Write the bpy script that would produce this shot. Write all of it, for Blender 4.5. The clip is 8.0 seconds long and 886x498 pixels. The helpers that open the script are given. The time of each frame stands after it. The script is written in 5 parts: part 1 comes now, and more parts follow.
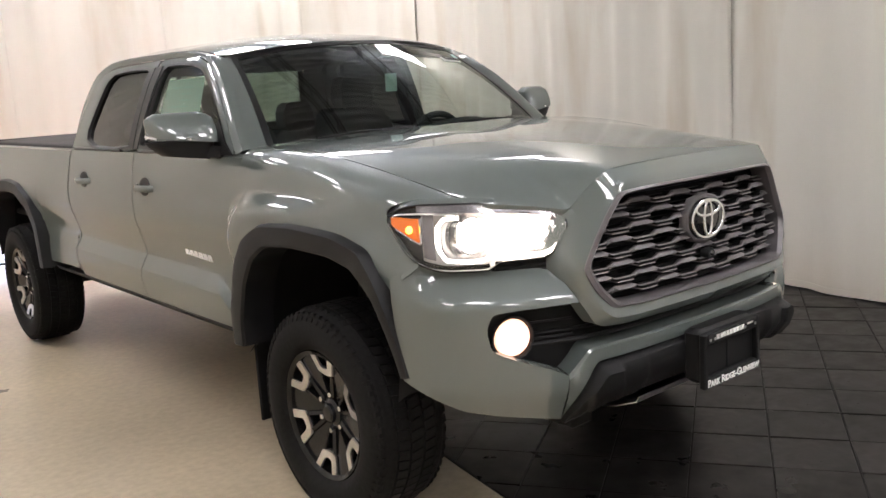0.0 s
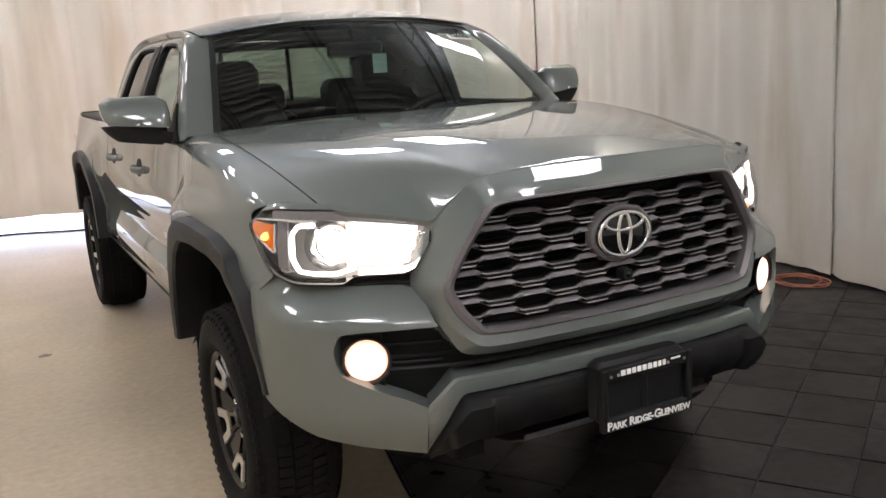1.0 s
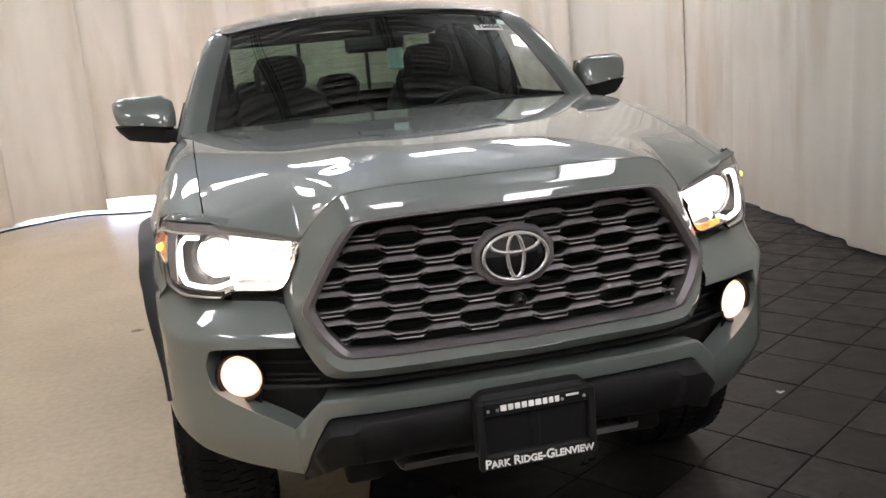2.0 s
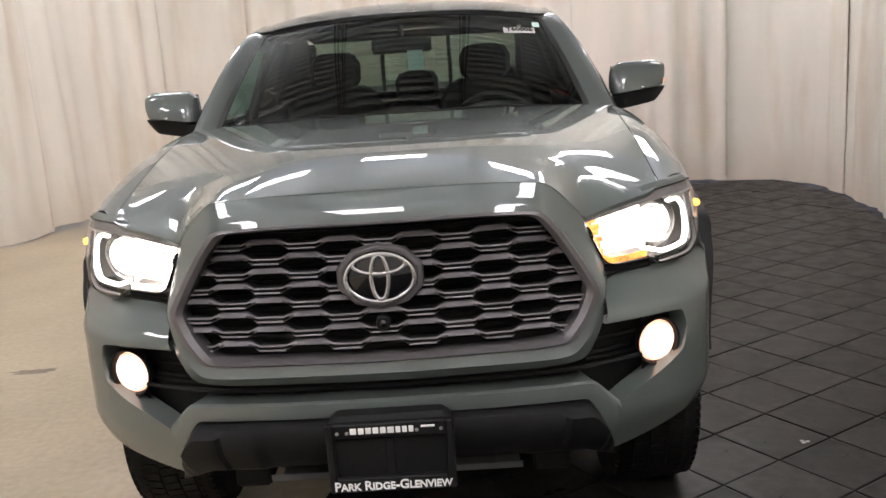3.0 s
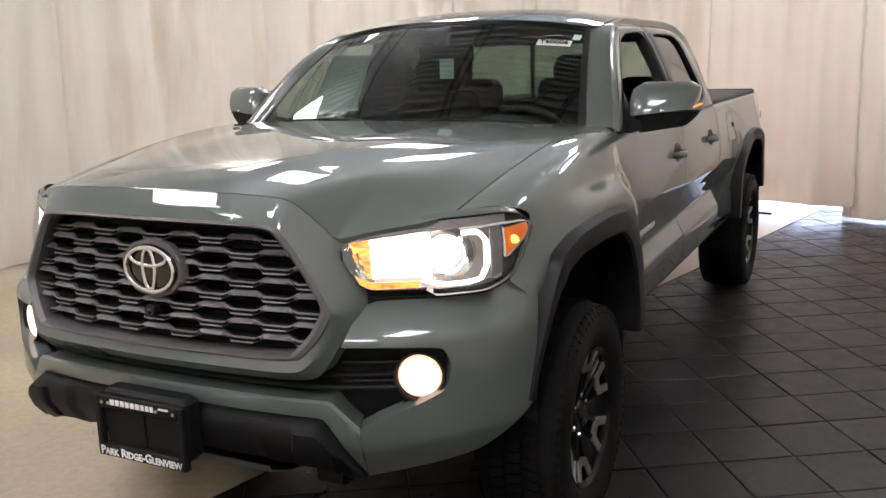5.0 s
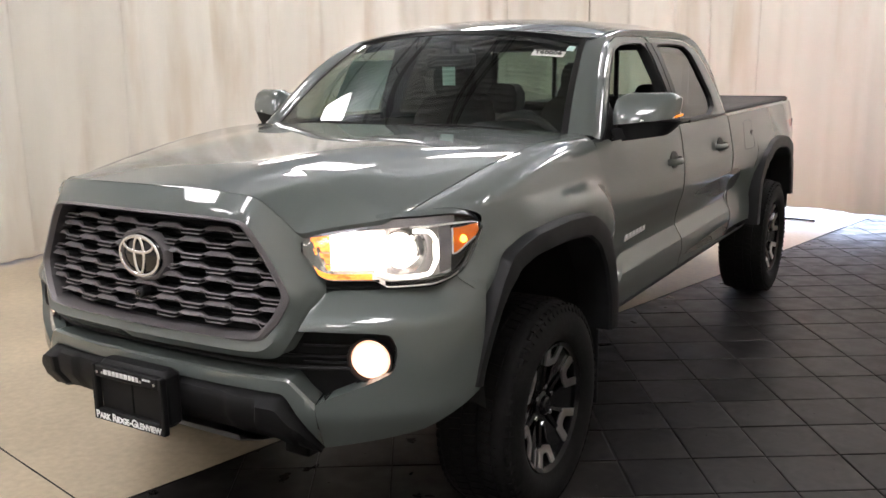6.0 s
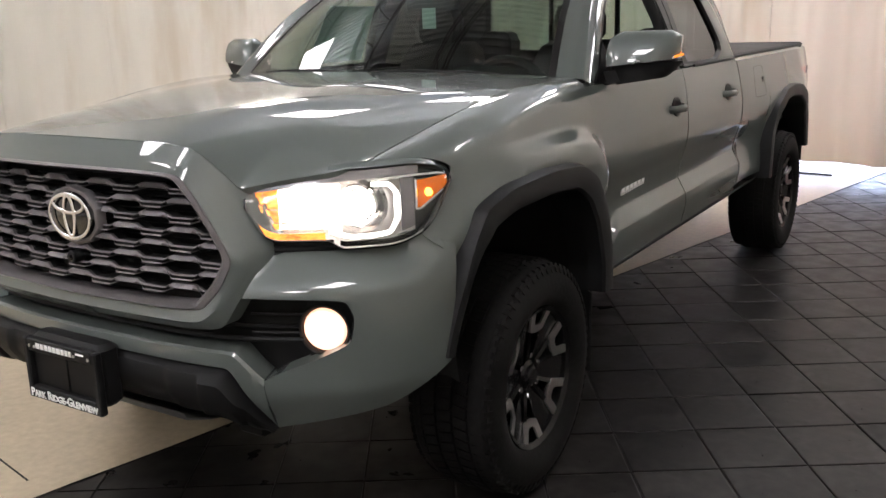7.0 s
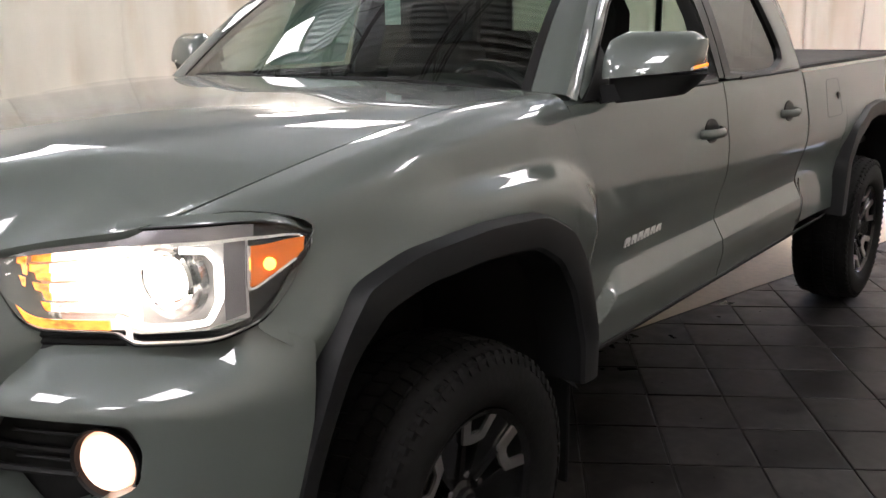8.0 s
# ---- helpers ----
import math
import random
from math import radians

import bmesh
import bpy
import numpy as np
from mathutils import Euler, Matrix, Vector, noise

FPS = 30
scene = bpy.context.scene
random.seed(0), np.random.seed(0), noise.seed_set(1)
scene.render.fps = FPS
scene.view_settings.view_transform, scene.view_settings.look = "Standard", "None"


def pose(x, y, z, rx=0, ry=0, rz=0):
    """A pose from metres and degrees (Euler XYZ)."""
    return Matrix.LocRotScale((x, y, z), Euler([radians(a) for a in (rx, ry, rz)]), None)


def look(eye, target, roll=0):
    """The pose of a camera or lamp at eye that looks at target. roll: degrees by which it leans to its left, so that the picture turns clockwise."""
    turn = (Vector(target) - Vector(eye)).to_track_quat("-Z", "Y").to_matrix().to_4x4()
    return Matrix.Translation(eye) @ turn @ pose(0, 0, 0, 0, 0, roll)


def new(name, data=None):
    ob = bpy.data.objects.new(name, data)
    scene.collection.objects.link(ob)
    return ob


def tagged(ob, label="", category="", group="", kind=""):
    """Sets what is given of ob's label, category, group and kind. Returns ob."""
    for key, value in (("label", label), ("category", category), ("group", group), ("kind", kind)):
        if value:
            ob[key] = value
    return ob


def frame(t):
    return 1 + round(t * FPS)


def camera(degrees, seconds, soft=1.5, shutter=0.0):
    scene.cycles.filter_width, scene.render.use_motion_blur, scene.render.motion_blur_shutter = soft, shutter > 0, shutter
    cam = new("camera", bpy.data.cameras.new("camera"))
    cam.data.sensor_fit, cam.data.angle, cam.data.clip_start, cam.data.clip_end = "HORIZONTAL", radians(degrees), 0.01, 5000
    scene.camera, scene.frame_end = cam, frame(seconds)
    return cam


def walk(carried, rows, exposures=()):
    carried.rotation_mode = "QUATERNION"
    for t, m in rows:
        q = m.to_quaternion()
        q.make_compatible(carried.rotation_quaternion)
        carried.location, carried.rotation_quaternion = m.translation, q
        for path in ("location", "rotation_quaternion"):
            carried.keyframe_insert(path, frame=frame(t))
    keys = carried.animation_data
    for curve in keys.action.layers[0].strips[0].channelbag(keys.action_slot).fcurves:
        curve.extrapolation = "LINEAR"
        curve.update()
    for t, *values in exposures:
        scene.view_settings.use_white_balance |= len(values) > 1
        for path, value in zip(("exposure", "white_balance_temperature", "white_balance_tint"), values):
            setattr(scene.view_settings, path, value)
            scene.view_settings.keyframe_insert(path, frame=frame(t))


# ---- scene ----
cam = camera(52.1, 8.0)
PATH = [
    (0, (-2.499, -2.677, 1.52), (-1.252, -1.157, 1.156), -3.6),
    (0.5, (-2.021, -2.859, 1.54), (-0.947, -1.213, 1.17), -4.3),
    (1, (-1.548, -2.951, 1.541), (-0.67, -1.203, 1.125), -3.7),
    (1.5, (-1.093, -3.083, 1.564), (-0.449, -1.241, 1.126), -4.5),
    (3, (0.206, -3.142, 1.571), (0.164, -1.19, 1.138), -3.9),
    (3.5, (0.659, -3.022, 1.574), (0.341, -1.099, 1.123), -3.6),
    (4, (1.119, -2.968, 1.563), (0.549, -1.1, 1.134), -4.1),
    (4.5, (1.505, -2.811, 1.557), (0.761, -1.004, 1.131), -2.7),
    (4.7, (1.608, -2.767, 1.548), (0.811, -0.979, 1.139), -2.2),
    (5.8, (2.159, -2.793, 1.609), (1.146, -1.121, 1.187), -0.6),
    (6, (2.189, -2.803, 1.603), (1.168, -1.133, 1.193), -0.7),
    (6.5, (2.213, -2.763, 1.593), (1.177, -1.103, 1.179), -1.2),
    (7, (2.153, -2.487, 1.517), (1.112, -0.851, 1.029), -1.7),
    (7.5, (2.072, -2.077, 1.475), (0.979, -0.483, 0.961), -1.7),
    (8, (2.054, -1.573, 1.492), (0.865, -0.039, 1.007), -0.7),
]
walk(cam, [(t, look(eye, target, roll)) for t, eye, target, roll in PATH],
     exposures=[(0.0, 0.36), (0.5, 0.33), (1.0, 0.06), (1.5, 0.10), (3.0, 0.11), (3.5, 0.14), (4.0, 0.12), (4.5, 0.11), (6.0, 0.25), (6.5, 0.14), (7.0, 0.18), (7.5, 0.58), (8.0, 0.34)])
# ==== place: light ====
world = bpy.data.worlds.new("hall")
scene.world = world
world.use_nodes = True
world.node_tree.nodes["Background"].inputs[0].default_value = (0.75, 0.85, 1.0, 1)
world.node_tree.nodes["Background"].inputs[1].default_value = 0.02
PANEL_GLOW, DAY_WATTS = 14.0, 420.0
LAMP_GLOW, FOG_GLOW, AMBER_GLOW = 5.0, 1.9, 3.0


# ---- materials ----
def material(name, base, rough=0.5, metal=0.0, coat=0.0, grain=0.0, scale=40.0, stain=0.0, stain_scale=3.0,
             bump=0.0, stretch=(1, 1, 1), glow=None, rand=0.0, coat_rough=0.02, spec=0.5, ior=1.45, coat_ior=1.52):
    m = bpy.data.materials.new(name)
    m.use_nodes = True
    nt = m.node_tree
    b = nt.nodes["Principled BSDF"]
    b.inputs["Roughness"].default_value, b.inputs["Metallic"].default_value = rough, metal
    b.inputs["Coat Weight"].default_value, b.inputs["Coat Roughness"].default_value = coat, coat_rough
    b.inputs["Specular IOR Level"].default_value = spec
    b.inputs["Coat IOR"].default_value = coat_ior
    b.inputs["IOR"].default_value = ior
    b.inputs["Base Color"].default_value = (*base, 1)
    if glow:
        b.inputs["Emission Color"].default_value, b.inputs["Emission Strength"].default_value = (*glow[:3], 1), glow[3]
    if grain or stain or bump or rand:
        link = nt.links.new
        co = nt.nodes.new("ShaderNodeTexCoord")
        mp = nt.nodes.new("ShaderNodeMapping")
        mp.inputs["Scale"].default_value = stretch
        link(co.outputs["Object"], mp.inputs[0])
        fine = nt.nodes.new("ShaderNodeTexNoise")
        fine.inputs["Scale"].default_value, fine.inputs["Detail"].default_value = scale, 6
        link(mp.outputs[0], fine.inputs[0])
        wide = nt.nodes.new("ShaderNodeTexNoise")
        wide.inputs["Scale"].default_value, wide.inputs["Detail"].default_value = stain_scale, 5
        link(mp.outputs[0], wide.inputs[0])

        def span(src, amount):
            r = nt.nodes.new("ShaderNodeMapRange")
            r.inputs[1].default_value, r.inputs[2].default_value = 0.3, 0.7
            r.inputs[3].default_value, r.inputs[4].default_value = 1 - amount, 1 + amount
            link(src, r.inputs[0])
            return r.outputs[0]

        mul = nt.nodes.new("ShaderNodeMath")
        mul.operation = "MULTIPLY"
        link(span(fine.outputs[0], grain), mul.inputs[0])
        link(span(wide.outputs[0], stain), mul.inputs[1])
        value = mul.outputs[0]
        if rand:
            info = nt.nodes.new("ShaderNodeObjectInfo")
            r = nt.nodes.new("ShaderNodeMapRange")
            r.inputs[3].default_value, r.inputs[4].default_value = 1 - rand, 1 + rand
            link(info.outputs["Random"], r.inputs[0])
            m2 = nt.nodes.new("ShaderNodeMath")
            m2.operation = "MULTIPLY"
            link(value, m2.inputs[0]), link(r.outputs[0], m2.inputs[1])
            value = m2.outputs[0]
        tint = nt.nodes.new("ShaderNodeVectorMath")
        tint.operation = "SCALE"
        tint.inputs[0].default_value = base
        link(value, tint.inputs["Scale"])
        link(tint.outputs[0], b.inputs["Base Color"])
        if bump:
            bp = nt.nodes.new("ShaderNodeBump")
            bp.inputs["Strength"].default_value, bp.inputs["Distance"].default_value = bump, 0.01
            link(fine.outputs[0], bp.inputs["Height"])
            link(bp.outputs[0], b.inputs["Normal"])
    return m


def clear(name, tint, face=0.06, rough=0.0):
    """Thin clear sheet: light goes straight through, and gloss grows towards grazing from its value face on."""
    m = bpy.data.materials.new(name)
    m.use_nodes = True
    nt = m.node_tree
    nt.nodes.clear()
    out, mixer = nt.nodes.new("ShaderNodeOutputMaterial"), nt.nodes.new("ShaderNodeMixShader")
    lw, tr, gl = nt.nodes.new("ShaderNodeLayerWeight"), nt.nodes.new("ShaderNodeBsdfTransparent"), nt.nodes.new("ShaderNodeBsdfGlossy")
    pw, mr = nt.nodes.new("ShaderNodeMath"), nt.nodes.new("ShaderNodeMapRange")
    lw.inputs[0].default_value = 0.5
    pw.operation = "POWER"
    pw.inputs[1].default_value = 5.0
    mr.inputs[3].default_value, mr.inputs[4].default_value = face, 1.0
    tr.inputs[0].default_value = (*tint, 1)
    gl.inputs["Roughness"].default_value = rough
    for s, d in ((lw.outputs["Facing"], pw.inputs[0]), (pw.outputs[0], mr.inputs[0]), (mr.outputs[0], mixer.inputs[0]), (tr.outputs[0], mixer.inputs[1]), (gl.outputs[0], mixer.inputs[2]), (mixer.outputs[0], out.inputs[0])):
        nt.links.new(s, d)
    return m


PAINT = material("grey_green_paint", (0.106, 0.122, 0.115), 0.5, 0.0, 1.0, spec=0.12, coat_ior=1.8, grain=0.015, scale=900, stain=0.02, stain_scale=2)
BLACK = material("textured_black_plastic", (0.008, 0.008, 0.0084), 0.58, spec=0.28, grain=0.15, scale=300, stain=0.12, bump=0.12, stain_scale=6)
FLARE = material("grained_dark_plastic", (0.0105, 0.0108, 0.0118), 0.48, spec=0.32, grain=0.12, scale=350, stain=0.08, bump=0.1, stain_scale=5)
GLOSSY = material("gloss_black", (0.006, 0.006, 0.007), 0.08, coat=0.6)
VOID = material("matt_black", (0.006, 0.006, 0.006), 0.85, grain=0.3, scale=30)
GRILLE = material("dark_silver_plastic", (0.140, 0.128, 0.131), 0.46, 0.30, grain=0.05, scale=200)
FRAME = material("grille_frame_grey", (0.135, 0.125, 0.127), 0.36, 0.35, grain=0.05, scale=200)
CHROME = material("chrome", (0.85, 0.85, 0.85), 0.06, 1.0)
MACHINED = material("machined_alloy", (0.70, 0.68, 0.66), 0.28, 1.0, grain=0.06, scale=120)
RIMBLACK = material("gloss_black_alloy", (0.008, 0.008, 0.0085), 0.22, spec=0.35, coat=0.15)
RUBBER = material("tyre_rubber", (0.0095, 0.0092, 0.009), 0.75, spec=0.18, grain=0.25, scale=60, stain=0.3, stain_scale=7, bump=0.15)
SEAL = material("black_rubber_seal", (0.010, 0.010, 0.010), 0.45, grain=0.1, scale=80)
CLOTH = material("charcoal_seat_cloth", (0.012, 0.012, 0.013), 0.9, grain=0.3, scale=150, stain=0.15, bump=0.2)
TRIM = material("dark_cabin_plastic", (0.016, 0.017, 0.018), 0.6, grain=0.15, scale=120, stain=0.1)
COVER = material("tonneau_vinyl", (0.030, 0.026, 0.024), 0.6, grain=0.2, scale=140, stain=0.15, bump=0.2)
STEEL = material("brushed_aluminium", (0.62, 0.62, 0.62), 0.3, 1.0, grain=0.08, scale=90, stretch=(1, 30, 1))
PAPER = material("white_paper", (0.80, 0.80, 0.78), 0.6, grain=0.03, scale=80, stain=0.03)
def translucent_paper():
    m = material("price_sheet_paper", (0.74, 0.86, 0.80), 0.6, grain=0.03, scale=60)
    nt = m.node_tree
    b, out = nt.nodes["Principled BSDF"], nt.nodes["Material Output"]
    tl, mx = nt.nodes.new("ShaderNodeBsdfTranslucent"), nt.nodes.new("ShaderNodeMixShader")
    tl.inputs[0].default_value = (0.74, 0.86, 0.80, 1)
    mx.inputs[0].default_value = 0.5
    for s, d in ((b.outputs[0], mx.inputs[1]), (tl.outputs[0], mx.inputs[2]), (mx.outputs[0], out.inputs[0])):
        nt.links.new(s, d)
    return m


THINPAPER = translucent_paper()
MINT = material("pale_mint_label", (0.66, 0.88, 0.83), 0.5, grain=0.03, scale=60)
INK = material("black_ink", (0.012, 0.012, 0.012), 0.5)
WHITEINK = material("white_lettering", (0.88, 0.88, 0.86), 0.4)
BADGE = material("satin_badge_silver", (0.85, 0.85, 0.84), 0.35, 0.3)
MIRROR = material("silvered_mirror", (0.9, 0.9, 0.9), 0.01, 1.0)
REFLECTOR = material("lamp_reflector", (0.80, 0.78, 0.76), 0.12, 1.0, grain=0.05, scale=60)
LAMPSHELL = material("satin_chrome_shell", (0.60, 0.58, 0.57), 0.30, 0.5, grain=0.05, scale=60)
BROW = material("satin_silver_plastic", (0.25, 0.235, 0.245), 0.18, 0.5, grain=0.05, scale=60)
SILVER = material("bright_silver", (0.86, 0.85, 0.84), 0.18, 0.9)
LIT = material("lit_lamp", (0.9, 0.9, 0.9), 0.3, glow=(1.0, 0.93, 0.86, LAMP_GLOW))
def ribbed_glow(m, low):
    """Breaks a lamp's glow up by the ribs of its reflector."""
    nt = m.node_tree
    b = nt.nodes["Principled BSDF"]
    co, n, r = nt.nodes.new("ShaderNodeTexCoord"), nt.nodes.new("ShaderNodeTexNoise"), nt.nodes.new("ShaderNodeMapRange")
    mp = nt.nodes.new("ShaderNodeMapping")
    mp.inputs["Scale"].default_value = (1, 1, 2.6)
    n.inputs["Scale"].default_value, n.inputs["Detail"].default_value = 38, 2
    full_on = b.inputs["Emission Strength"].default_value
    r.inputs[1].default_value, r.inputs[2].default_value, r.inputs[3].default_value, r.inputs[4].default_value = 0.34, 0.56, low, full_on
    for s, d in ((co.outputs["Object"], mp.inputs[0]), (mp.outputs[0], n.inputs[0]), (n.outputs[0], r.inputs[0]), (r.outputs[0], b.inputs["Emission Strength"])):
        nt.links.new(s, d)
    return m


TURNBOWL = ribbed_glow(material("lit_turn_reflector", (0.8, 0.5, 0.25), 0.25, 0.6, glow=(1.0, 0.27, 0.03, LAMP_GLOW * 0.45)), 0.6)
BOWL = ribbed_glow(material("lit_reflector_bowl", (0.8, 0.78, 0.75), 0.25, 0.6, glow=(1.0, 0.86, 0.76, LAMP_GLOW)), 0.55)
FOGLIT = material("lit_fog_lamp", (0.9, 0.9, 0.9), 0.3, glow=(1.0, 0.76, 0.55, FOG_GLOW))
def bulb_falloff(m, radius, hot, edge):
    """A lamp lens that is hottest over its bulb and warmer towards its rim."""
    nt = m.node_tree
    b = nt.nodes["Principled BSDF"]
    co, ln, r, c = nt.nodes.new("ShaderNodeTexCoord"), nt.nodes.new("ShaderNodeVectorMath"), nt.nodes.new("ShaderNodeMapRange"), nt.nodes.new("ShaderNodeMix")
    ln.operation, c.data_type = "LENGTH", "RGBA"
    r.inputs[1].default_value, r.inputs[2].default_value = radius * 0.55, radius
    c.inputs[6].default_value, c.inputs[7].default_value = (*hot, 1), (*edge, 1)
    for s, d in ((co.outputs["Object"], ln.inputs[0]), (ln.outputs["Value"], r.inputs[0]), (r.outputs[0], c.inputs[0]), (c.outputs[2], b.inputs["Emission Color"])):
        nt.links.new(s, d)
    return m


FOGLIT = bulb_falloff(FOGLIT, 0.060, (1.0, 0.80, 0.62), (0.75, 0.30, 0.17))
AMBER = material("amber_lens", (0.60, 0.12, 0.01), 0.15, coat=1.0, glow=(1.0, 0.24, 0.01, AMBER_GLOW * 0.06))
AMBERLIT = material("lit_amber_bulb", (0.9, 0.5, 0.1), 0.3, glow=(1.0, 0.48, 0.06, AMBER_GLOW * 1.4))
TURNTIP = material("lit_mirror_lamp", (0.8, 0.3, 0.05), 0.3, glow=(1.0, 0.28, 0.02, 1.0))
TAILLIT = material("lit_tail_lamp", (0.5, 0.01, 0.01), 0.2, glow=(1.0, 0.07, 0.05, 32.0))
# Bed decal red, given a faint glow though it is no lamp.
DECALRED = material("red_tail_lens", (0.5, 0.01, 0.01), 0.12, coat=1.0, glow=(1.0, 0.04, 0.02, 0.15))
LENS = clear("clear_lamp_lens", (0.96, 0.96, 0.96), 0.05)
SCREEN = clear("windscreen_glass", (0.42, 0.49, 0.45), 0.105)
SIDEGLASS = clear("side_glass", (0.60, 0.68, 0.63), 0.07)
DARKGLASS = clear("privacy_glass", (0.07, 0.07, 0.07), 0.10, 0.02)


# ---- geometry helpers ----
def sp(x, *pts):
    """Smooth curve through (x, y) pairs, flat beyond its ends and with no overshoot."""
    if x <= pts[0][0]:
        return pts[0][1]
    if x >= pts[-1][0]:
        return pts[-1][1]
    i = next(k for k in range(len(pts) - 1) if x <= pts[k + 1][0])
    d = [(b[1] - a[1]) / (b[0] - a[0]) for a, b in zip(pts, pts[1:])]

    def slope(k):
        if k == 0 or k == len(pts) - 1:
            return d[0] if k == 0 else d[-1]
        a, b = d[k - 1], d[k]
        return 0.0 if a * b <= 0 else 2 * a * b / (a + b)

    h = pts[i + 1][0] - pts[i][0]
    t = (x - pts[i][0]) / h
    return ((2 * t**3 - 3 * t**2 + 1) * pts[i][1] + (t**3 - 2 * t**2 + t) * h * slope(i)
            + (3 * t**2 - 2 * t**3) * pts[i + 1][1] + (t**3 - t**2) * h * slope(i + 1))


def ease(a, b, x):
    t = min(1.0, max(0.0, (x - a) / (b - a)))
    return t * t * (3 - 2 * t)


def mix(a, b, t):
    return tuple(p + (q - p) * t for p, q in zip(a, b))


def line(pts, n, soft=0, closed=False):
    """n points spread evenly by corner index along a run of points, its corners rounded by soft passes."""
    m = len(pts) if closed else len(pts) - 1
    out = []
    for k in range(n):
        u = k * m / (n if closed else n - 1)
        i = min(int(u), m - 1)
        out.append(mix(pts[i], pts[(i + 1) % len(pts)], u - i))
    for _ in range(soft):
        prev = list(out)
        for k in range(n):
            if closed or 0 < k < n - 1:
                a, c = prev[k - 1], prev[(k + 1) % n]
                out[k] = tuple((p + 2 * q + r) / 4 for p, q, r in zip(a, prev[k], c))
    return out


class Geo:
    """Gathers vertices and faces for one mesh. flip mirrors it in x."""

    def __init__(self, flip=False):
        self.v, self.f, self.flip = [], [], flip

    def add(self, verts, faces):
        n = len(self.v)
        self.v += [((-x if self.flip else x), y, z) for x, y, z in verts]
        self.f += [tuple(n + i for i in (reversed(f) if self.flip else f)) for f in faces]
        return self

    def sheet(self, rows, closed=False, cap=False):
        w, h = len(rows[0]), len(rows)
        faces = []
        for j in range(h - 1):
            for i in range(w if closed else w - 1):
                k = (i + 1) % w
                faces.append((j * w + i, j * w + k, (j + 1) * w + k, (j + 1) * w + i))
        if cap:
            faces += [tuple(reversed(range(w))), tuple(range((h - 1) * w, h * w))]
        return self.add([p for r in rows for p in r], faces)

    def box(self, lo, hi, bev=0.004):
        (x0, y0, z0), (x1, y1, z1) = lo, hi
        b = min(bev, (x1 - x0) / 3, (y1 - y0) / 3, (z1 - z0) / 3)
        rings = []
        for z, k in ((z0, b), (z0 + b, 0), (z1 - b, 0), (z1, b)):
            X0, X1, Y0, Y1 = x0 + k, x1 - k, y0 + k, y1 - k
            c = b if k == 0 else b * 0.6
            rings.append([(X0 + c, Y0, z), (X1 - c, Y0, z), (X1, Y0 + c, z), (X1, Y1 - c, z), (X1 - c, Y1, z), (X0 + c, Y1, z), (X0, Y1 - c, z), (X0, Y0 + c, z)])
        return self.sheet(rings, True, True)

    def tube(self, path, r, n=8, closed=False, flat=1.0, up=(0, 0, 1)):
        rows, m = [], len(path)
        for i, p in enumerate(path):
            a = Vector(path[(i - 1) % m] if closed or i else path[0])
            b = Vector(path[(i + 1) % m] if closed or i < m - 1 else path[-1])
            d = (b - a).normalized()
            u = Vector(up)
            s = d.cross(u)
            s = s.normalized() if s.length > 1e-4 else d.orthogonal().normalized()
            w = s.cross(d)
            rows.append([tuple(Vector(p) + s * (r * math.cos(t)) + w * (r * flat * math.sin(t))) for t in (2 * math.pi * k / n for k in range(n))])
        if closed:
            rows.append(rows[0])
        return self.sheet(rows, True, not closed)

    def lathe(self, profile, centre, axis="x", n=48):
        """Turns (radius, along) pairs round an axis through centre."""
        rows = []
        for r, a in profile:
            row = []
            for k in range(n):
                t = 2 * math.pi * k / n
                p = (a, r * math.cos(t), r * math.sin(t)) if axis == "x" else (r * math.cos(t), a, r * math.sin(t)) if axis == "y" else (r * math.cos(t), r * math.sin(t), a)
                row.append(tuple(c + q for c, q in zip(centre, p)))
            rows.append(row)
        return self.sheet(rows, True, True)

    def prism(self, pts, shift):
        """A flat outline of 3D points, given the thickness shift."""
        n = len(pts)
        back = [tuple(a + b for a, b in zip(p, shift)) for p in pts]
        return self.add(list(pts) + back, [tuple(range(n)), tuple(range(2 * n - 1, n - 1, -1))] + [(i, i + n, (i + 1) % n + n, (i + 1) % n) for i in range(n)])

    def thicken(self, t):
        """Gives open sheets a thickness, half to either side, with closed rims."""
        me = bpy.data.meshes.new("sheet")
        me.from_pydata(self.v, [], self.f)
        nrm = [tuple(v.normal) for v in me.vertices]
        bpy.data.meshes.remove(me)
        n, h = len(self.v), t / 2
        seen = {}
        for f in self.f:
            for a, b in zip(f, f[1:] + f[:1]):
                seen[(a, b)] = True
        rims = [(b, a, a + n, b + n) for a, b in seen if (b, a) not in seen]
        front = [tuple(p + q * h for p, q in zip(v, m)) for v, m in zip(self.v, nrm)]
        rear = [tuple(p - q * h for p, q in zip(v, m)) for v, m in zip(self.v, nrm)]
        self.v, self.f = front + rear, self.f + [tuple(i + n for i in reversed(f)) for f in self.f] + rims
        return self

    def mesh(self, name, mat, angle=35):
        me = bpy.data.meshes.new(name)
        me.from_pydata(self.v, [], self.f)
        me.polygons.foreach_set("use_smooth", [True] * len(me.polygons))
        me.set_sharp_from_angle(angle=radians(angle))
        me.materials.append(mat)
        return me


def part(name, geo, mat, parent, label="", thick=0.0, angle=35):
    if thick:
        geo = geo.thicken(thick)
    ob = new(name, geo.mesh(name, mat, angle) if isinstance(geo, Geo) else geo)
    ob.parent = parent
    if label:
        ob["label"] = label
    return ob


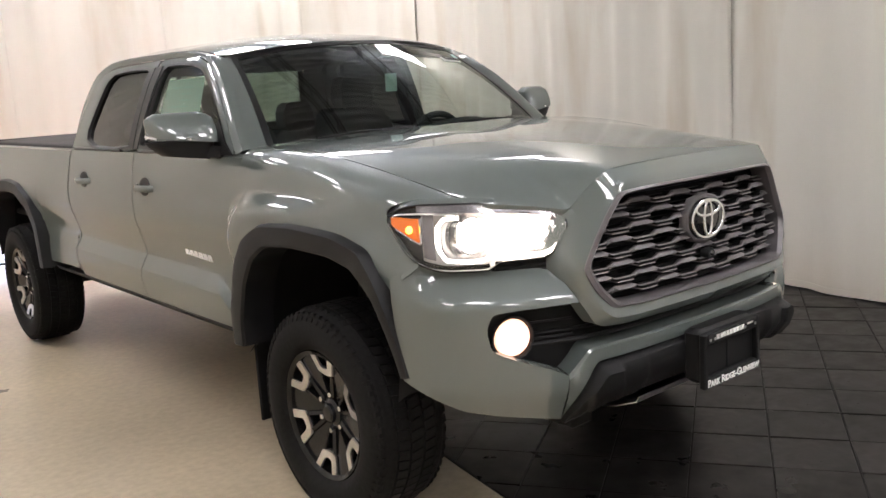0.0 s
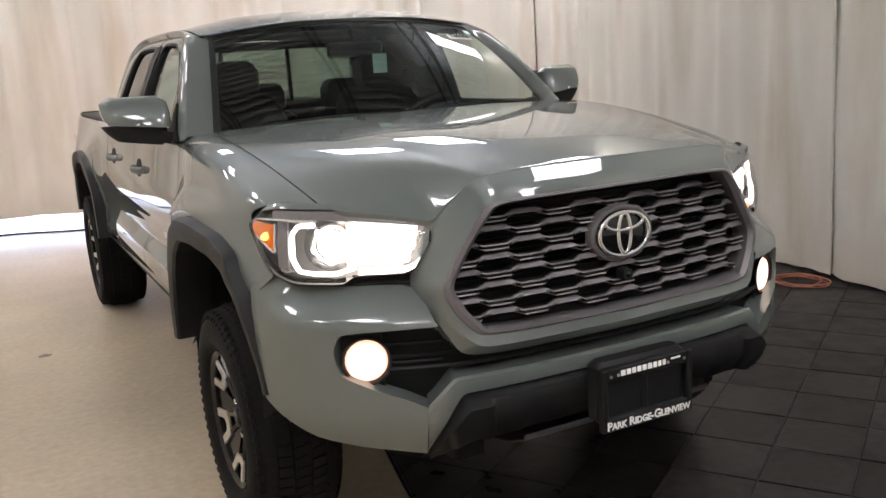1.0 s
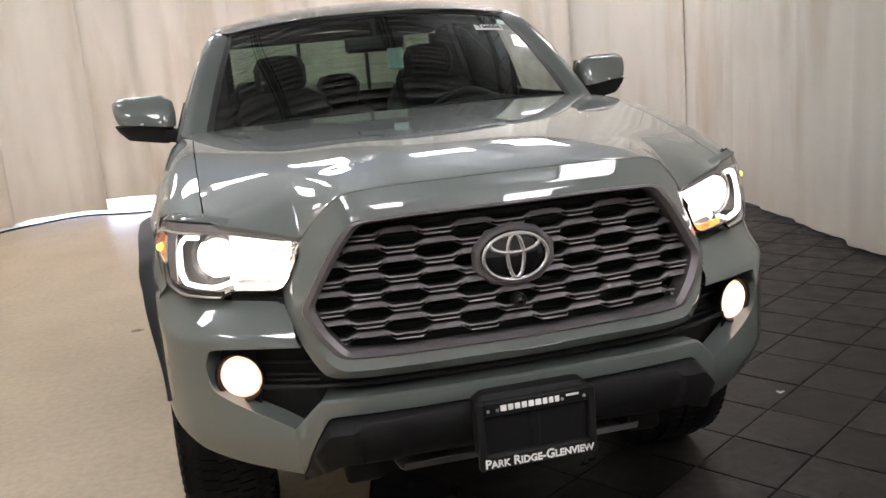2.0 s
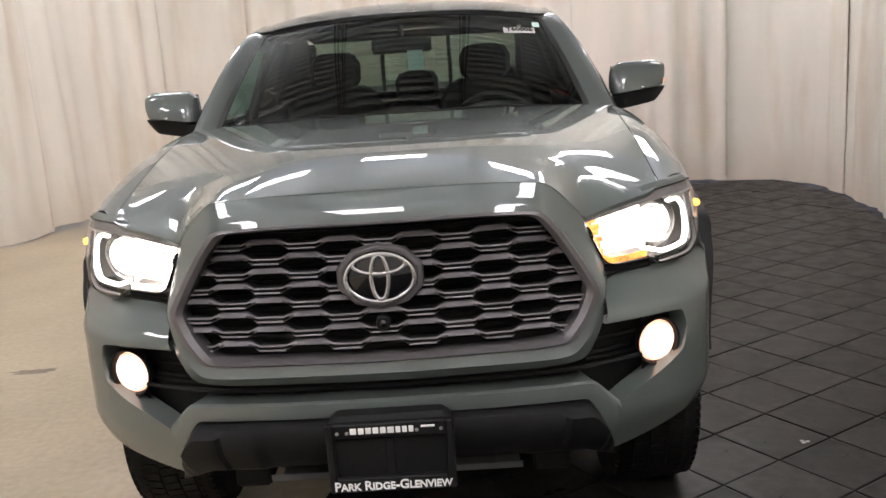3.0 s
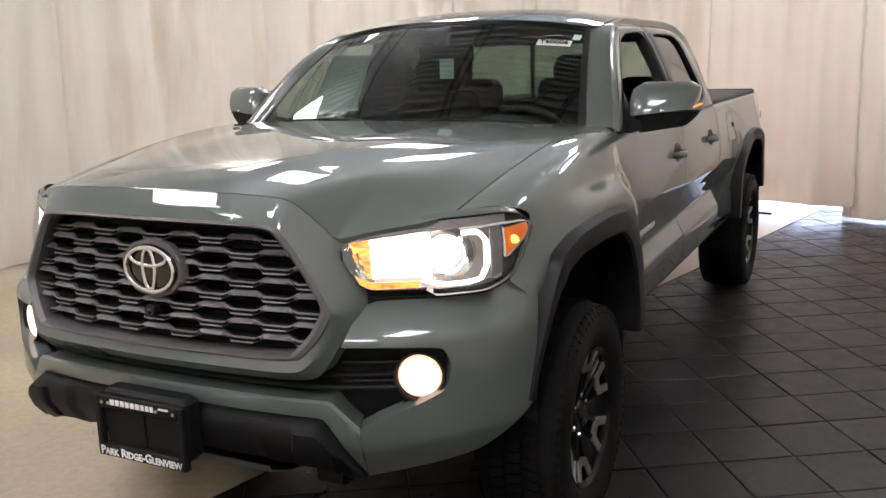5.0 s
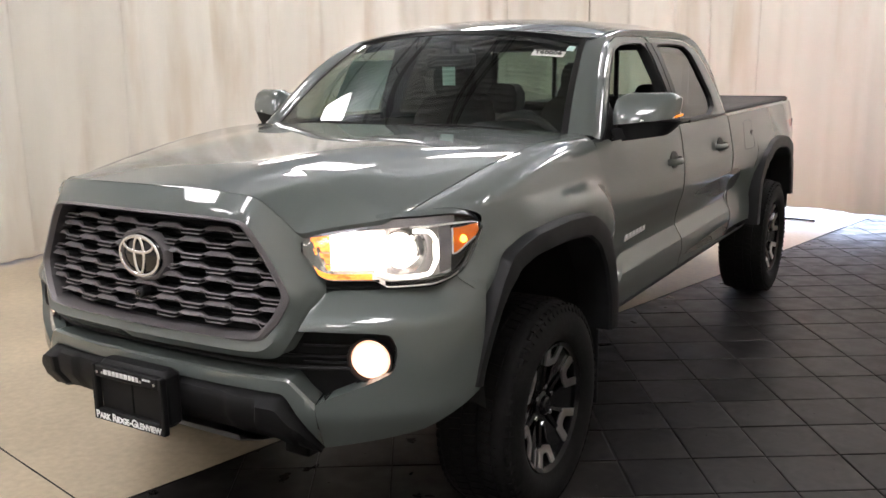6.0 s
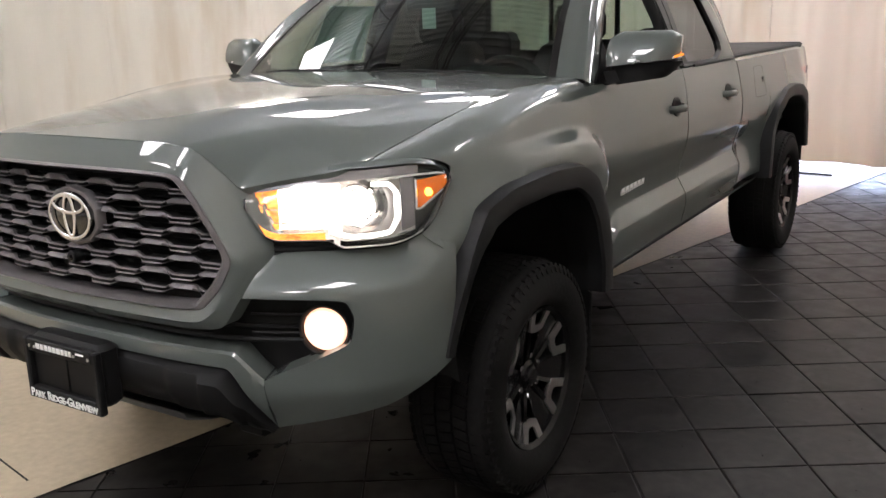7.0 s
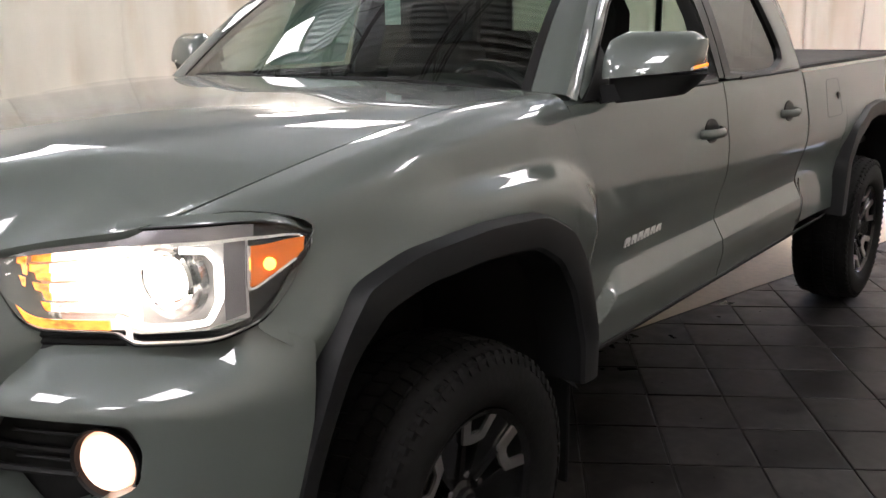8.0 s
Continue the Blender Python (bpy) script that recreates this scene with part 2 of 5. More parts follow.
def thing(name, geo, mat, label, category, kind="", group="", angle=35):
    ob = new(name, geo.mesh(name, mat, angle) if geo else None)
    return tagged(ob, label, category, group, kind)


# ---- hall: floor, drapes, ceiling ----
EDGE = lambda y: -0.320 + 0.212 * y   # where concrete meets slate
TILE = 0.305
A0, DIR = Vector((1.598, 1.239)), Vector((0.545, -0.838)).normalized()
DIR2 = Vector((-DIR.y, DIR.x))


def vary_rough(m, scale, low, high):
    """Breaks the gloss of a floor up into worn and polished patches."""
    nt = m.node_tree
    b = nt.nodes["Principled BSDF"]
    co, n, r = nt.nodes.new("ShaderNodeTexCoord"), nt.nodes.new("ShaderNodeTexNoise"), nt.nodes.new("ShaderNodeMapRange")
    n.inputs["Scale"].default_value, n.inputs["Detail"].default_value = scale, 7
    r.inputs[1].default_value, r.inputs[2].default_value, r.inputs[3].default_value, r.inputs[4].default_value = 0.25, 0.75, low, high
    for s, d in ((co.outputs["Object"], n.inputs[0]), (n.outputs[0], r.inputs[0]), (r.outputs[0], b.inputs["Roughness"])):
        nt.links.new(s, d)
    return m


CONCRETE = vary_rough(material("worn_sealed_concrete", (0.465, 0.385, 0.272), 0.30, grain=0.10, scale=26, stain=0.16, stain_scale=1.0, bump=0.012, spec=0.40), 0.9, 0.30, 0.38)
SLATE = vary_rough(material("dark_slate_tile", (0.0205, 0.0183, 0.0170), 0.34, grain=0.5, scale=11, stain=0.45, stain_scale=2.6, bump=0.10, rand=0.35, spec=0.16), 7.0, 0.20, 0.52)
GROUT = material("dark_grout", (0.0135, 0.012, 0.0112), 0.9, grain=0.2, scale=60)
FX0, FX1, FY0, FY1 = -5.6, 4.6, -6.2, 9.2

g = Geo()
cols = 40
g.sheet([[(FX0, y, 0.0), (EDGE(y) + 0.012 * noise.noise((y * 3, 0, 0)), y, 0.0)] for y in (FY0 + (FY1 - FY0) * k / cols for k in range(cols + 1))])
thing("floor_concrete", g, CONCRETE, "worn tan sealed concrete floor with stains", "floor", "structure")
g = Geo()
g.sheet([[(EDGE(y) - 0.02, y, -0.007), (FX1, y, -0.007)] for y in (FY0, FY1)])
slate = thing("floor_slate", g, GROUT, "dark slate tile floor with recessed grout joints", "floor", "structure")

# ceiling deck, joists and outer walls
DECK = material("dark_steel_deck", (0.66, 0.70, 0.72), 0.5, 0.0, grain=0.1, scale=20, stain=0.2)
CEIL = 4.9
g = Geo()
ribs = []
n = 100
for k in range(n + 1):
    y = FY0 + (FY1 - FY0) * k / n
    for dy, dz in ((0, 0), (0.004, 0.25), (0.090, 0.25), (0.094, 0.0)):
        ribs.append([(FX0, y + dy, CEIL + dz), (FX1, y + dy, CEIL + dz)])
g.sheet(ribs)
g.box((FX0, FY0, CEIL + 0.255), (FX1, FY1, CEIL + 0.32))
thing("ceiling", g, DECK, "dark corrugated steel roof deck", "ceiling", "structure")
JOIST = material("painted_joist_steel", (0.20, 0.20, 0.21), 0.5, 0.2, grain=0.15, scale=30)


def joist(x):
    g = Geo()
    for z in (CEIL - 0.50, CEIL - 0.05):
        for dx in (-0.032, 0.012):
            g.box((x + dx, FY0, z), (x + dx + 0.020, FY1, z + 0.035), 0.003)
    k, y = 0, FY0
    while y < FY1 - 0.4:
        p, q = ((x, y, CEIL - 0.47), (x, y + 0.4, CEIL - 0.04))
        g.tube([p, q] if k % 2 else [(x, y, q[2]), (x, y + 0.4, p[2])], 0.010, 5)
        y, k = y + 0.4, k + 1
    return thing("roof_joist", g, JOIST, "open web steel roof joist in grey paint", "joist", "structure", "roof joists")


for x in (-4.4, -2.7, -1.0, 0.7, 2.4, 4.1):
    joist(x)
# Unseen outer walls, kept pale so the south one lights the truck's front.
WALL = material("painted_block_wall", (0.78, 0.76, 0.73), 0.8, grain=0.06, scale=20, stain=0.1)
for nm, lo, hi in (("wall_east", (FX1, FY0, 0), (FX1 + 0.2, FY1, CEIL)), ("wall_south", (FX0, FY0 - 0.2, 0), (FX1, FY0, CEIL))):
    thing(nm, Geo().box(lo, hi, 0.01), WALL, "unseen plain pale wall that closes the hall", "wall", "structure")
DOORX0, DOORX1, DOORH = -3.4, 2.6, 2.6     # daylight opening behind the back drape
g = Geo()
for lo, hi in (((FX0, FY1, 0), (DOORX0, FY1 + 0.2, CEIL)), ((DOORX1, FY1, 0), (FX1, FY1 + 0.2, CEIL)), ((DOORX0, FY1, DOORH), (DOORX1, FY1 + 0.2, CEIL))):
    g.box(lo, hi, 0.01)
thing("wall_north", g, WALL, "painted block wall with a wide loading door opening", "wall", "structure")
g = Geo()
for lo, hi in (((FX0 - 0.2, FY0, 0), (FX0, 0.5, CEIL)), ((FX0 - 0.2, 4.5, 0), (FX0, FY1, CEIL)), ((FX0 - 0.2, 0.5, DOORH), (FX0, 4.5, CEIL))):
    g.box(lo, hi, 0.01)
thing("wall_west", g, WALL, "painted block wall with a side door opening", "wall", "structure")
side_day = bpy.data.lights.new("side_daylight", "AREA")
side_day.shape, side_day.size, side_day.size_y, side_day.energy, side_day.color = "RECTANGLE", 4.0, DOORH, DAY_WATTS * 0.03, (0.70, 0.75, 1.0)
new("side_daylight", side_day).matrix_world = look((FX0 - 0.1, 2.5, DOORH / 2), (0, 2.5, DOORH / 2))
day = bpy.data.lights.new("daylight", "AREA")
day.shape, day.size, day.size_y, day.energy, day.color = "RECTANGLE", DOORX1 - DOORX0, DOORH, DAY_WATTS, (0.62, 0.72, 1.0)
new("daylight", day).matrix_world = look(((DOORX0 + DOORX1) / 2, FY1 + 0.1, DOORH / 2), ((DOORX0 + DOORX1) / 2, 0, DOORH / 2))


# drapes
def drape_material():
    m = material("cream_drape_cloth", (0.725, 0.70, 0.63), 0.85, grain=0.02, scale=200, stain=0.05, stain_scale=0.9, stretch=(2.2, 2.2, 0.5), spec=0.2)
    nt = m.node_tree
    b = nt.nodes["Principled BSDF"]
    link = nt.links.new
    # grime along the hem, tan streaks running down
    co = nt.nodes.new("ShaderNodeTexCoord")
    sep = nt.nodes.new("ShaderNodeSeparateXYZ")
    link(co.outputs["Object"], sep.inputs[0])
    r = nt.nodes.new("ShaderNodeMapRange")
    r.inputs[1].default_value, r.inputs[2].default_value, r.inputs[3].default_value, r.inputs[4].default_value = 0.02, 0.55, 0.55, 0.0
    link(sep.outputs[2], r.inputs[0])
    mp = nt.nodes.new("ShaderNodeMapping")
    mp.inputs["Scale"].default_value = (2.6, 2.6, 0.45)
    link(co.outputs["Object"], mp.inputs[0])
    n = nt.nodes.new("ShaderNodeTexNoise")
    n.inputs["Scale"].default_value, n.inputs["Detail"].default_value = 1.0, 5
    link(mp.outputs[0], n.inputs[0])
    r2 = nt.nodes.new("ShaderNodeMapRange")
    r2.inputs[1].default_value, r2.inputs[2].default_value, r2.inputs[3].default_value, r2.inputs[4].default_value = 0.52, 0.80, 0.0, 0.55
    link(n.outputs[0], r2.inputs[0])
    mul = nt.nodes.new("ShaderNodeMath")
    mul.operation = "MULTIPLY"
    link(r.outputs[0], mul.inputs[0]), link(n.outputs[0], mul.inputs[1])
    mx = nt.nodes.new("ShaderNodeMath")
    mx.operation = "MAXIMUM"
    link(mul.outputs[0], mx.inputs[0]), link(r2.outputs[0], mx.inputs[1])
    old = b.inputs["Base Color"].links[0].from_socket
    mc = nt.nodes.new("ShaderNodeMix")
    mc.data_type = "RGBA"
    link(mx.outputs[0], mc.inputs[0]), link(old, mc.inputs[6])
    mc.inputs[7].default_value = (0.44, 0.31, 0.17, 1)
    link(mc.outputs[2], b.inputs["Base Color"])
    return m


DRAPE = drape_material()
CREASE_TAN = material("soiled_seam_tape", (0.46, 0.385, 0.30), 0.85, grain=0.2, scale=30, stain=0.4, stain_scale=1.4)
DRAPE_H = 4.3
RUN = [(-4.95, -4.6), (-4.85, -1.5), (-4.70, 1.3), (-4.35, 3.9), (-3.55, 6.6), (-2.5, 7.75), (-0.9, 7.25), (0.6, 6.62), (1.9, 6.42), (2.9, 6.38), (3.55, 6.1), (3.75, 5.2), (3.62, 4.0), (3.36, 2.3), (3.06, 0.3), (2.86, -1.6), (2.75, -4.6)]


def run_length():
    out = [0.0]
    for a, b in zip(RUN, RUN[1:]):
        out.append(out[-1] + math.dist(a, b))
    return out


LEN = run_length()


def on_run(s):
    x = sp(s, *[(l, p[0]) for l, p in zip(LEN, RUN)])
    y = sp(s, *[(l, p[1]) for l, p in zip(LEN, RUN)])
    return Vector((x, y))


def drape(s0, s1, seed, lift, deep):
    """One hanging length of cloth between two places along the rail."""
    n = max(12, int((s1 - s0) / 0.035))
    levels = (0, 0.06, 0.18, 0.35, 0.55, 0.8, 1.1, 1.4, 1.75, 2.1, 2.6, 3.2, DRAPE_H)
    rows = []
    for z in levels:
        row = []
        for k in range(n + 1):
            s = s0 + (s1 - s0) * k / n
            p, q = on_run(s), on_run(s + 0.03)
            d = (q - p).normalized() if (q - p).length else Vector((1, 0))
            nrm = Vector((-d.y, d.x))
            f = 0.060 * deep * math.sin(s * 9.5 + 1.6 * noise.noise((s * 1.1, 3, 0))) * (0.6 + 0.6 * noise.noise((s * 1.7, 5, z * 0.35)))
            f += 0.030 * deep * math.sin(s * 23.0 + 2.4 * noise.noise((s * 1.9, 6, 4 + z * 0.12))) * (0.55 + 0.9 * noise.noise((s * 1.3, 8, z * 0.3)))
            f += 0.06 * deep * noise.noise((s * 0.9 + 7, 2, z * 0.25)) + 0.012 * noise.noise((s * 7, seed, z * 1.4)) + 0.010 * noise.noise((s * 3.1, z * 2.6, seed + 5)) * (1 - ease(1.2, 3.0, z))
            edge = min(k, n - k) / n
            f -= 0.055 * math.exp(-((edge * (s1 - s0) / 0.07) ** 1.3)) * (1 if k < n / 2 else -0.35) * (0.5 + 0.8 * abs(noise.noise((z * 0.5, seed, 2))))
            base = lift + 0.012 * noise.noise((s * 2.2, seed, 3)) + 0.03 * max(0, noise.noise((s * 0.8, seed, 9)))
            row.append((p.x - nrm.x * f, p.y - nrm.y * f, max(z, base) if z < 0.1 else z))
        rows.append(row)
    g = Geo().sheet(rows)
    ob = thing("drape", g, DRAPE, "cream cloth drape with soft folds and a stained hem", "curtain", "", "drapes round the bay", 60)
    m = ob.modifiers.new("thickness", "SOLIDIFY")
    m.thickness = 0.004
    mid = on_run((s0 + s1) / 2)
    inward = (Vector((-0.6, 1.5)) - mid).normalized() * 0.003
    lift_row = lambda row, z: [(x + inward.x, y + inward.y, zz + z) for x, y, zz in row]
    part("hem", Geo().sheet([lift_row(rows[0], 0.002), lift_row(rows[0], 0.02), lift_row(rows[0], 0.045)]), DRAPE, ob, "stitched double hem", 0.002)
    # Tan strip paints the shaded crease where drapes meet, and its stain.
    seam = [[tuple(Vector(r[2]).lerp(Vector(r[3]), t) + Vector((inward.x, inward.y, 0))) for t in (0.0, 0.38)] for r in rows]
    part("seam", Geo().sheet(seam), CREASE_TAN, ob, "tan strip painted for the shaded, stained crease at the join", 0.003)
    return ob


cuts = [0.0, 2.4, 4.5, 6.35, 7.33, 9.0, 10.4, 12.1, 13.3, 14.9, 15.55, 17.05, 18.6, 20.15, 24.4, LEN[-1]]
cuts = [c for c in cuts if c < LEN[-1] - 0.4] + [LEN[-1]]
for i, (a, b) in enumerate(zip(cuts, cuts[1:])):
    mid = on_run((a + b) / 2)
    back = mid.y > 6.0 and mid.x < 1.6
    drape(a - 0.05, b + 0.05, i * 1.7 % 9, 0.18 if back and -2.2 < mid.x < -0.2 else 0.12 if back and -2.2 < mid.x < 0.9 else 0.05 if back else 0.012, 0.5 if mid.x > 2.7 else 1.12)
g = Geo().tube([(*on_run(LEN[-1] * k / 90), DRAPE_H + 0.02) for k in range(91)], 0.022, 8)
thing("curtain_rail", g, STEEL, "curved steel rail that carries the drapes", "curtain rail")

# lamps under the ceiling
HOUSING = material("white_enamel_housing", (0.75, 0.75, 0.74), 0.4, grain=0.03, scale=40)
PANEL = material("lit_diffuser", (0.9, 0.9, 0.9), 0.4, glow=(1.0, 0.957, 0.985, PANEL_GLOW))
# Added upward glow that brightens the deck; no such slot is known.
UPFILL = material("lit_top_slot", (0.9, 0.9, 0.9), 0.4, glow=(1.0, 0.957, 0.985, PANEL_GLOW * 1.3))


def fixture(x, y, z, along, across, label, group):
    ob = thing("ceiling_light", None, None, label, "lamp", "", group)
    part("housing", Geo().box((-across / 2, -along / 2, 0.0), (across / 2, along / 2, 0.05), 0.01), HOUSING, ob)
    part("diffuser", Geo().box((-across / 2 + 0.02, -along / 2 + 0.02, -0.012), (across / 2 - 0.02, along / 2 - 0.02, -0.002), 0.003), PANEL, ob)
    part("uplight", Geo().box((-across / 2 + 0.06, -along / 2 + 0.06, 0.052), (across / 2 - 0.06, along / 2 - 0.06, 0.060), 0.002), UPFILL, ob, "added glow on the lamp's top that brightens the deck")
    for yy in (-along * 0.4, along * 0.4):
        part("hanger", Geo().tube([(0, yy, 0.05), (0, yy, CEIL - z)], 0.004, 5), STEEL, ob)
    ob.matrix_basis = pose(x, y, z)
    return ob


BROAD = "broad square panel lamp with a white diffuser"
TROFFER = "white troffer lamp assumed unseen under the deck, with an added top glow"
fixture(2.87, 2.68, 4.2, 0.45, 0.92, BROAD, "panel lamps")
fixture(-3.70, 1.35, 4.2, 0.70, 0.75, BROAD, "panel lamps")
for x, y, along in ((-2.4, 3.2, 0.6), (-1.6, 4.4, 0.6), (-0.4, 5.6, 0.6), (1.2, 4.8, 0.6), (2.4, 5.2, 1.2), (-2.7, 5.9, 0.6)):     # over the truck; the last two added to brighten the back drapes
    fixture(x, y, 3.85, along, 0.75, TROFFER, "troffer lamps")
for x, y in ((-2.4, -2.1), (1.65, -2.1), (-0.4, -3.6), (-2.6, -4.9), (1.65, -4.9)):     # over the open floor ahead of it; all but (1.65, -2.1) added as fill
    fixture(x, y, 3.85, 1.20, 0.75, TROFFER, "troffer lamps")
for y in (-1.0, 4.2):     # along the side, added unseen to brighten the left drapes
    fixture(-3.95, y, 3.85, 0.80, 0.45, TROFFER, "troffer lamps")
# ---- pickup truck ----
# x to the driver's side, y to the rear from the front axle, z up
truck = tagged(new("pickup_truck"), "grey-green crew cab pickup truck with lit headlamps on the bay floor", "pickup truck")
WB, TAIL = 3.571, 4.40
SIDE = ((0.48, 0.858), (0.56, 0.874), (0.64, 0.876), (0.72, 0.869), (0.80, 0.862), (0.88, 0.877), (0.95, 0.897), (0.99, 0.902), (1.04, 0.903), (1.12, 0.895), (1.22, 0.880), (1.31, 0.856))


def side_x(y, z):
    """Half width of the body's side."""
    x = sp(z, *SIDE)
    # creased rocker band: flat upper face, slanted front end, cut off behind the cab
    front = min(1.0, max(0.0, (y - 1.5 * (z - 0.72) - 0.70) / 0.045))
    rear = min(1.0, max(0.0, (2.56 - y) / 0.045))
    top = 0.782 + 0.014 * (y - 0.7) / 1.8
    x += (0.031 * min(1.0, max(0.0, (top - z) / 0.070)) - 0.022 * ease(0.70, 0.57, z)) * front * rear
    # swelling over the front wheel, boxy with a firm edge behind the wheel
    d = (abs(y) / 0.60) ** 5 + (max(0.0, z - 0.60) / 0.545) ** 5
    k = ease(-0.35, 0.10, y)
    x += 0.050 * ((1 - k) * math.exp(-((y / 0.55) ** 4)) * (1 - ease(0.98, 1.24, z)) + k * (1 - ease(0.50, 1.25, d)))
    x += 0.040 * math.exp(-(((y - WB) / 0.62) ** 4)) * (1 - ease(0.98, 1.24, z))
    x -= 0.026 * ease(-0.15, -0.50, y) * ease(0.95, 1.10, z) + 0.030 * ease(-0.40, -0.62, y) * ease(0.93, 0.99, z)
    x -= 0.035 * ease(3.95, 4.45, y)
    x += 0.016 * (1 - ease(0.25, 0.55, y)) * ease(1.05, 1.16, z)
    return x


def hood_line(y):
    """Half width and height of the hood's side edge."""
    y = min(0.5, max(-0.67, y))
    return -0.00958 * y**2 + 0.03405 * y + 0.78397, -0.05358 * y**3 - 0.12539 * y**2 + 0.12314 * y + 1.28885


FRONT_ARCH = [(-0.560, 0.64), (-0.478, 0.905), (-0.405, 1.02), (-0.25, 1.062), (-0.01, 1.075), (0.2, 1.062), (0.335, 1.0), (0.415, 0.893), (0.476, 0.70), (0.470, 0.575)]
FRONT_OPEN = [(-0.515, 0.63), (-0.435, 0.86), (-0.35, 0.952), (-0.21, 0.986), (-0.01, 0.995), (0.16, 0.983), (0.265, 0.925), (0.335, 0.83), (0.385, 0.68), (0.385, 0.575)]
REAR_ARCH = [(WB + a, b) for a, b in ((-0.575, 0.56), (-0.545, 0.82), (-0.44, 0.985), (-0.24, 1.062), (0.0, 1.078), (0.22, 1.062), (0.41, 0.99), (0.52, 0.85), (0.56, 0.62))]
REAR_OPEN = [(WB + a, b) for a, b in ((-0.49, 0.56), (-0.46, 0.80), (-0.37, 0.915), (-0.20, 0.982), (0.0, 0.996), (0.19, 0.982), (0.34, 0.915), (0.435, 0.79), (0.47, 0.62))]


def front_fender(fl):
    rows = []
    for j in range(33):
        v = j / 32
        yf = sp(v, (0, -0.494), (0.12, -0.535), (0.20, -0.575), (0.25, -0.590), (0.36, -0.562), (0.45, -0.532), (0.62, -0.474), (0.70, -0.452), (0.826, -0.516), (0.93, -0.592), (1, -0.676))
        yb = door_front(0.56 + 0.665 * v / 0.72 if v < 0.72 else 1.225 + 0.085 * (v - 0.72) / 0.28) - 0.003
        row = []
        for i in range(49):
            y = yf + (yb - yf) * i / 48
            xh, zh = hood_line(y)
            zb = max(0.56, sp(y, (-0.62, 0.925), (-0.55, 0.900), (-0.47, 0.885), (-0.38, 0.96), (-0.25, 1.01), (0.0, 1.035), (0.2, 1.02), (0.33, 0.96), (0.41, 0.85), (0.46, 0.56)))
            zs = zh - 0.070
            if v < 0.72:
                z = zb + (zs - zb) * v / 0.72
                row.append((side_x(y, z), y, z))
            else:
                t = (v - 0.72) / 0.28
                x0 = side_x(y, zs)
                sl = (side_x(y, zs) - side_x(y, zs - 0.02)) / 0.02
                c = (x0 + sl * 0.058, zs + 0.062)
                a, b, d = (1 - t) ** 2, 2 * t * (1 - t), t * t
                row.append((a * x0 + b * c[0] + d * (xh + 0.0015), y, a * zs + b * c[1] + d * zh))
        rows.append(row)
    return Geo(fl).sheet(rows)


def door_front(z):
    return sp(z, (0.58, 0.632), (0.95, 0.607), (1.06, 0.580), (1.14, 0.546), (1.225, 0.506), (1.30, 0.485))


def cab_rear(z):
    return sp(z, (0.58, 2.468), (0.82, 2.492), (1.0, 2.498), (1.2, 2.466), (1.30, 2.452))


def side_panel(fl, ya, yb, z0, z1, bottom=None, n=60, m=24):
    """A stretch of body side between two upright edges; bottom gives the lower edge."""
    rows = []
    for j in range(m + 1):
        v = j / m
        row = []
        for i in range(n + 1):
            u = i / n
            zz = z0 + (z1 - z0) * v
            y = ya(zz) + (yb(zz) - ya(zz)) * u
            zb = bottom(y) if bottom else z0
            z = zb + (z1 - zb) * v
            row.append((side_x(y, z), y, z))
        rows.append(row)
    top = [(x - 0.022, y, z + 0.010) for x, y, z in rows[-1]]
    return Geo(fl).sheet(rows + [top])


def flare(fl, outer, inner):
    a, b = line(outer, 73, 3), line(inner, 73, 3)
    rows = []
    for t, off in ((0.0, -0.08), (0.0, 0.006), (0.10, 0.018), (0.45, 0.022), (0.9, 0.018), (1.0, 0.008), (1.0, -0.03), (1.0, -0.12)):
        row = []
        for p, q in zip(a, b):
            y, z = mix(p, q, t)
            out = (0.016 - 0.034 * (1 - ease(0.64, 0.96, z)) * (y < 0)) if y < 1.5 else 0.004
            row.append((max(side_x(p[0], max(p[1], 1.0)), 0.925) + out + off + 0.006 * (t > 0), y, z))
        rows.append(row)
    return Geo(fl).sheet(rows)


def well(fl, yc, inner):
    """Dark liner behind a wheel opening."""
    b = line(inner, 41, 2)
    b = [(yc - 0.50, 0.55)] + b + [(yc + 0.47, 0.52)]
    return Geo(fl).sheet([[(x, yc + (y - yc) * k, max(0.44, z + dz)) for y, z in b] for x, k, dz in ((0.93, 1.0, 0.0), (0.90, 1.03, 0.02), (0.45, 1.03, 0.02), (0.44, 0.2, -0.1))])


# bumper plan
BX = ((0, 0.0), (1, 0.30), (2, 0.50), (3, 0.60), (4, 0.70), (5, 0.80), (6, 0.872), (7, 0.910), (8, 0.930), (8.4, 0.935))
BY = ((0, -0.985), (1, -0.975), (2, -0.945), (3, -0.908), (4, -0.858), (5, -0.785), (6, -0.70), (7, -0.61), (8, -0.52), (8.4, -0.485))


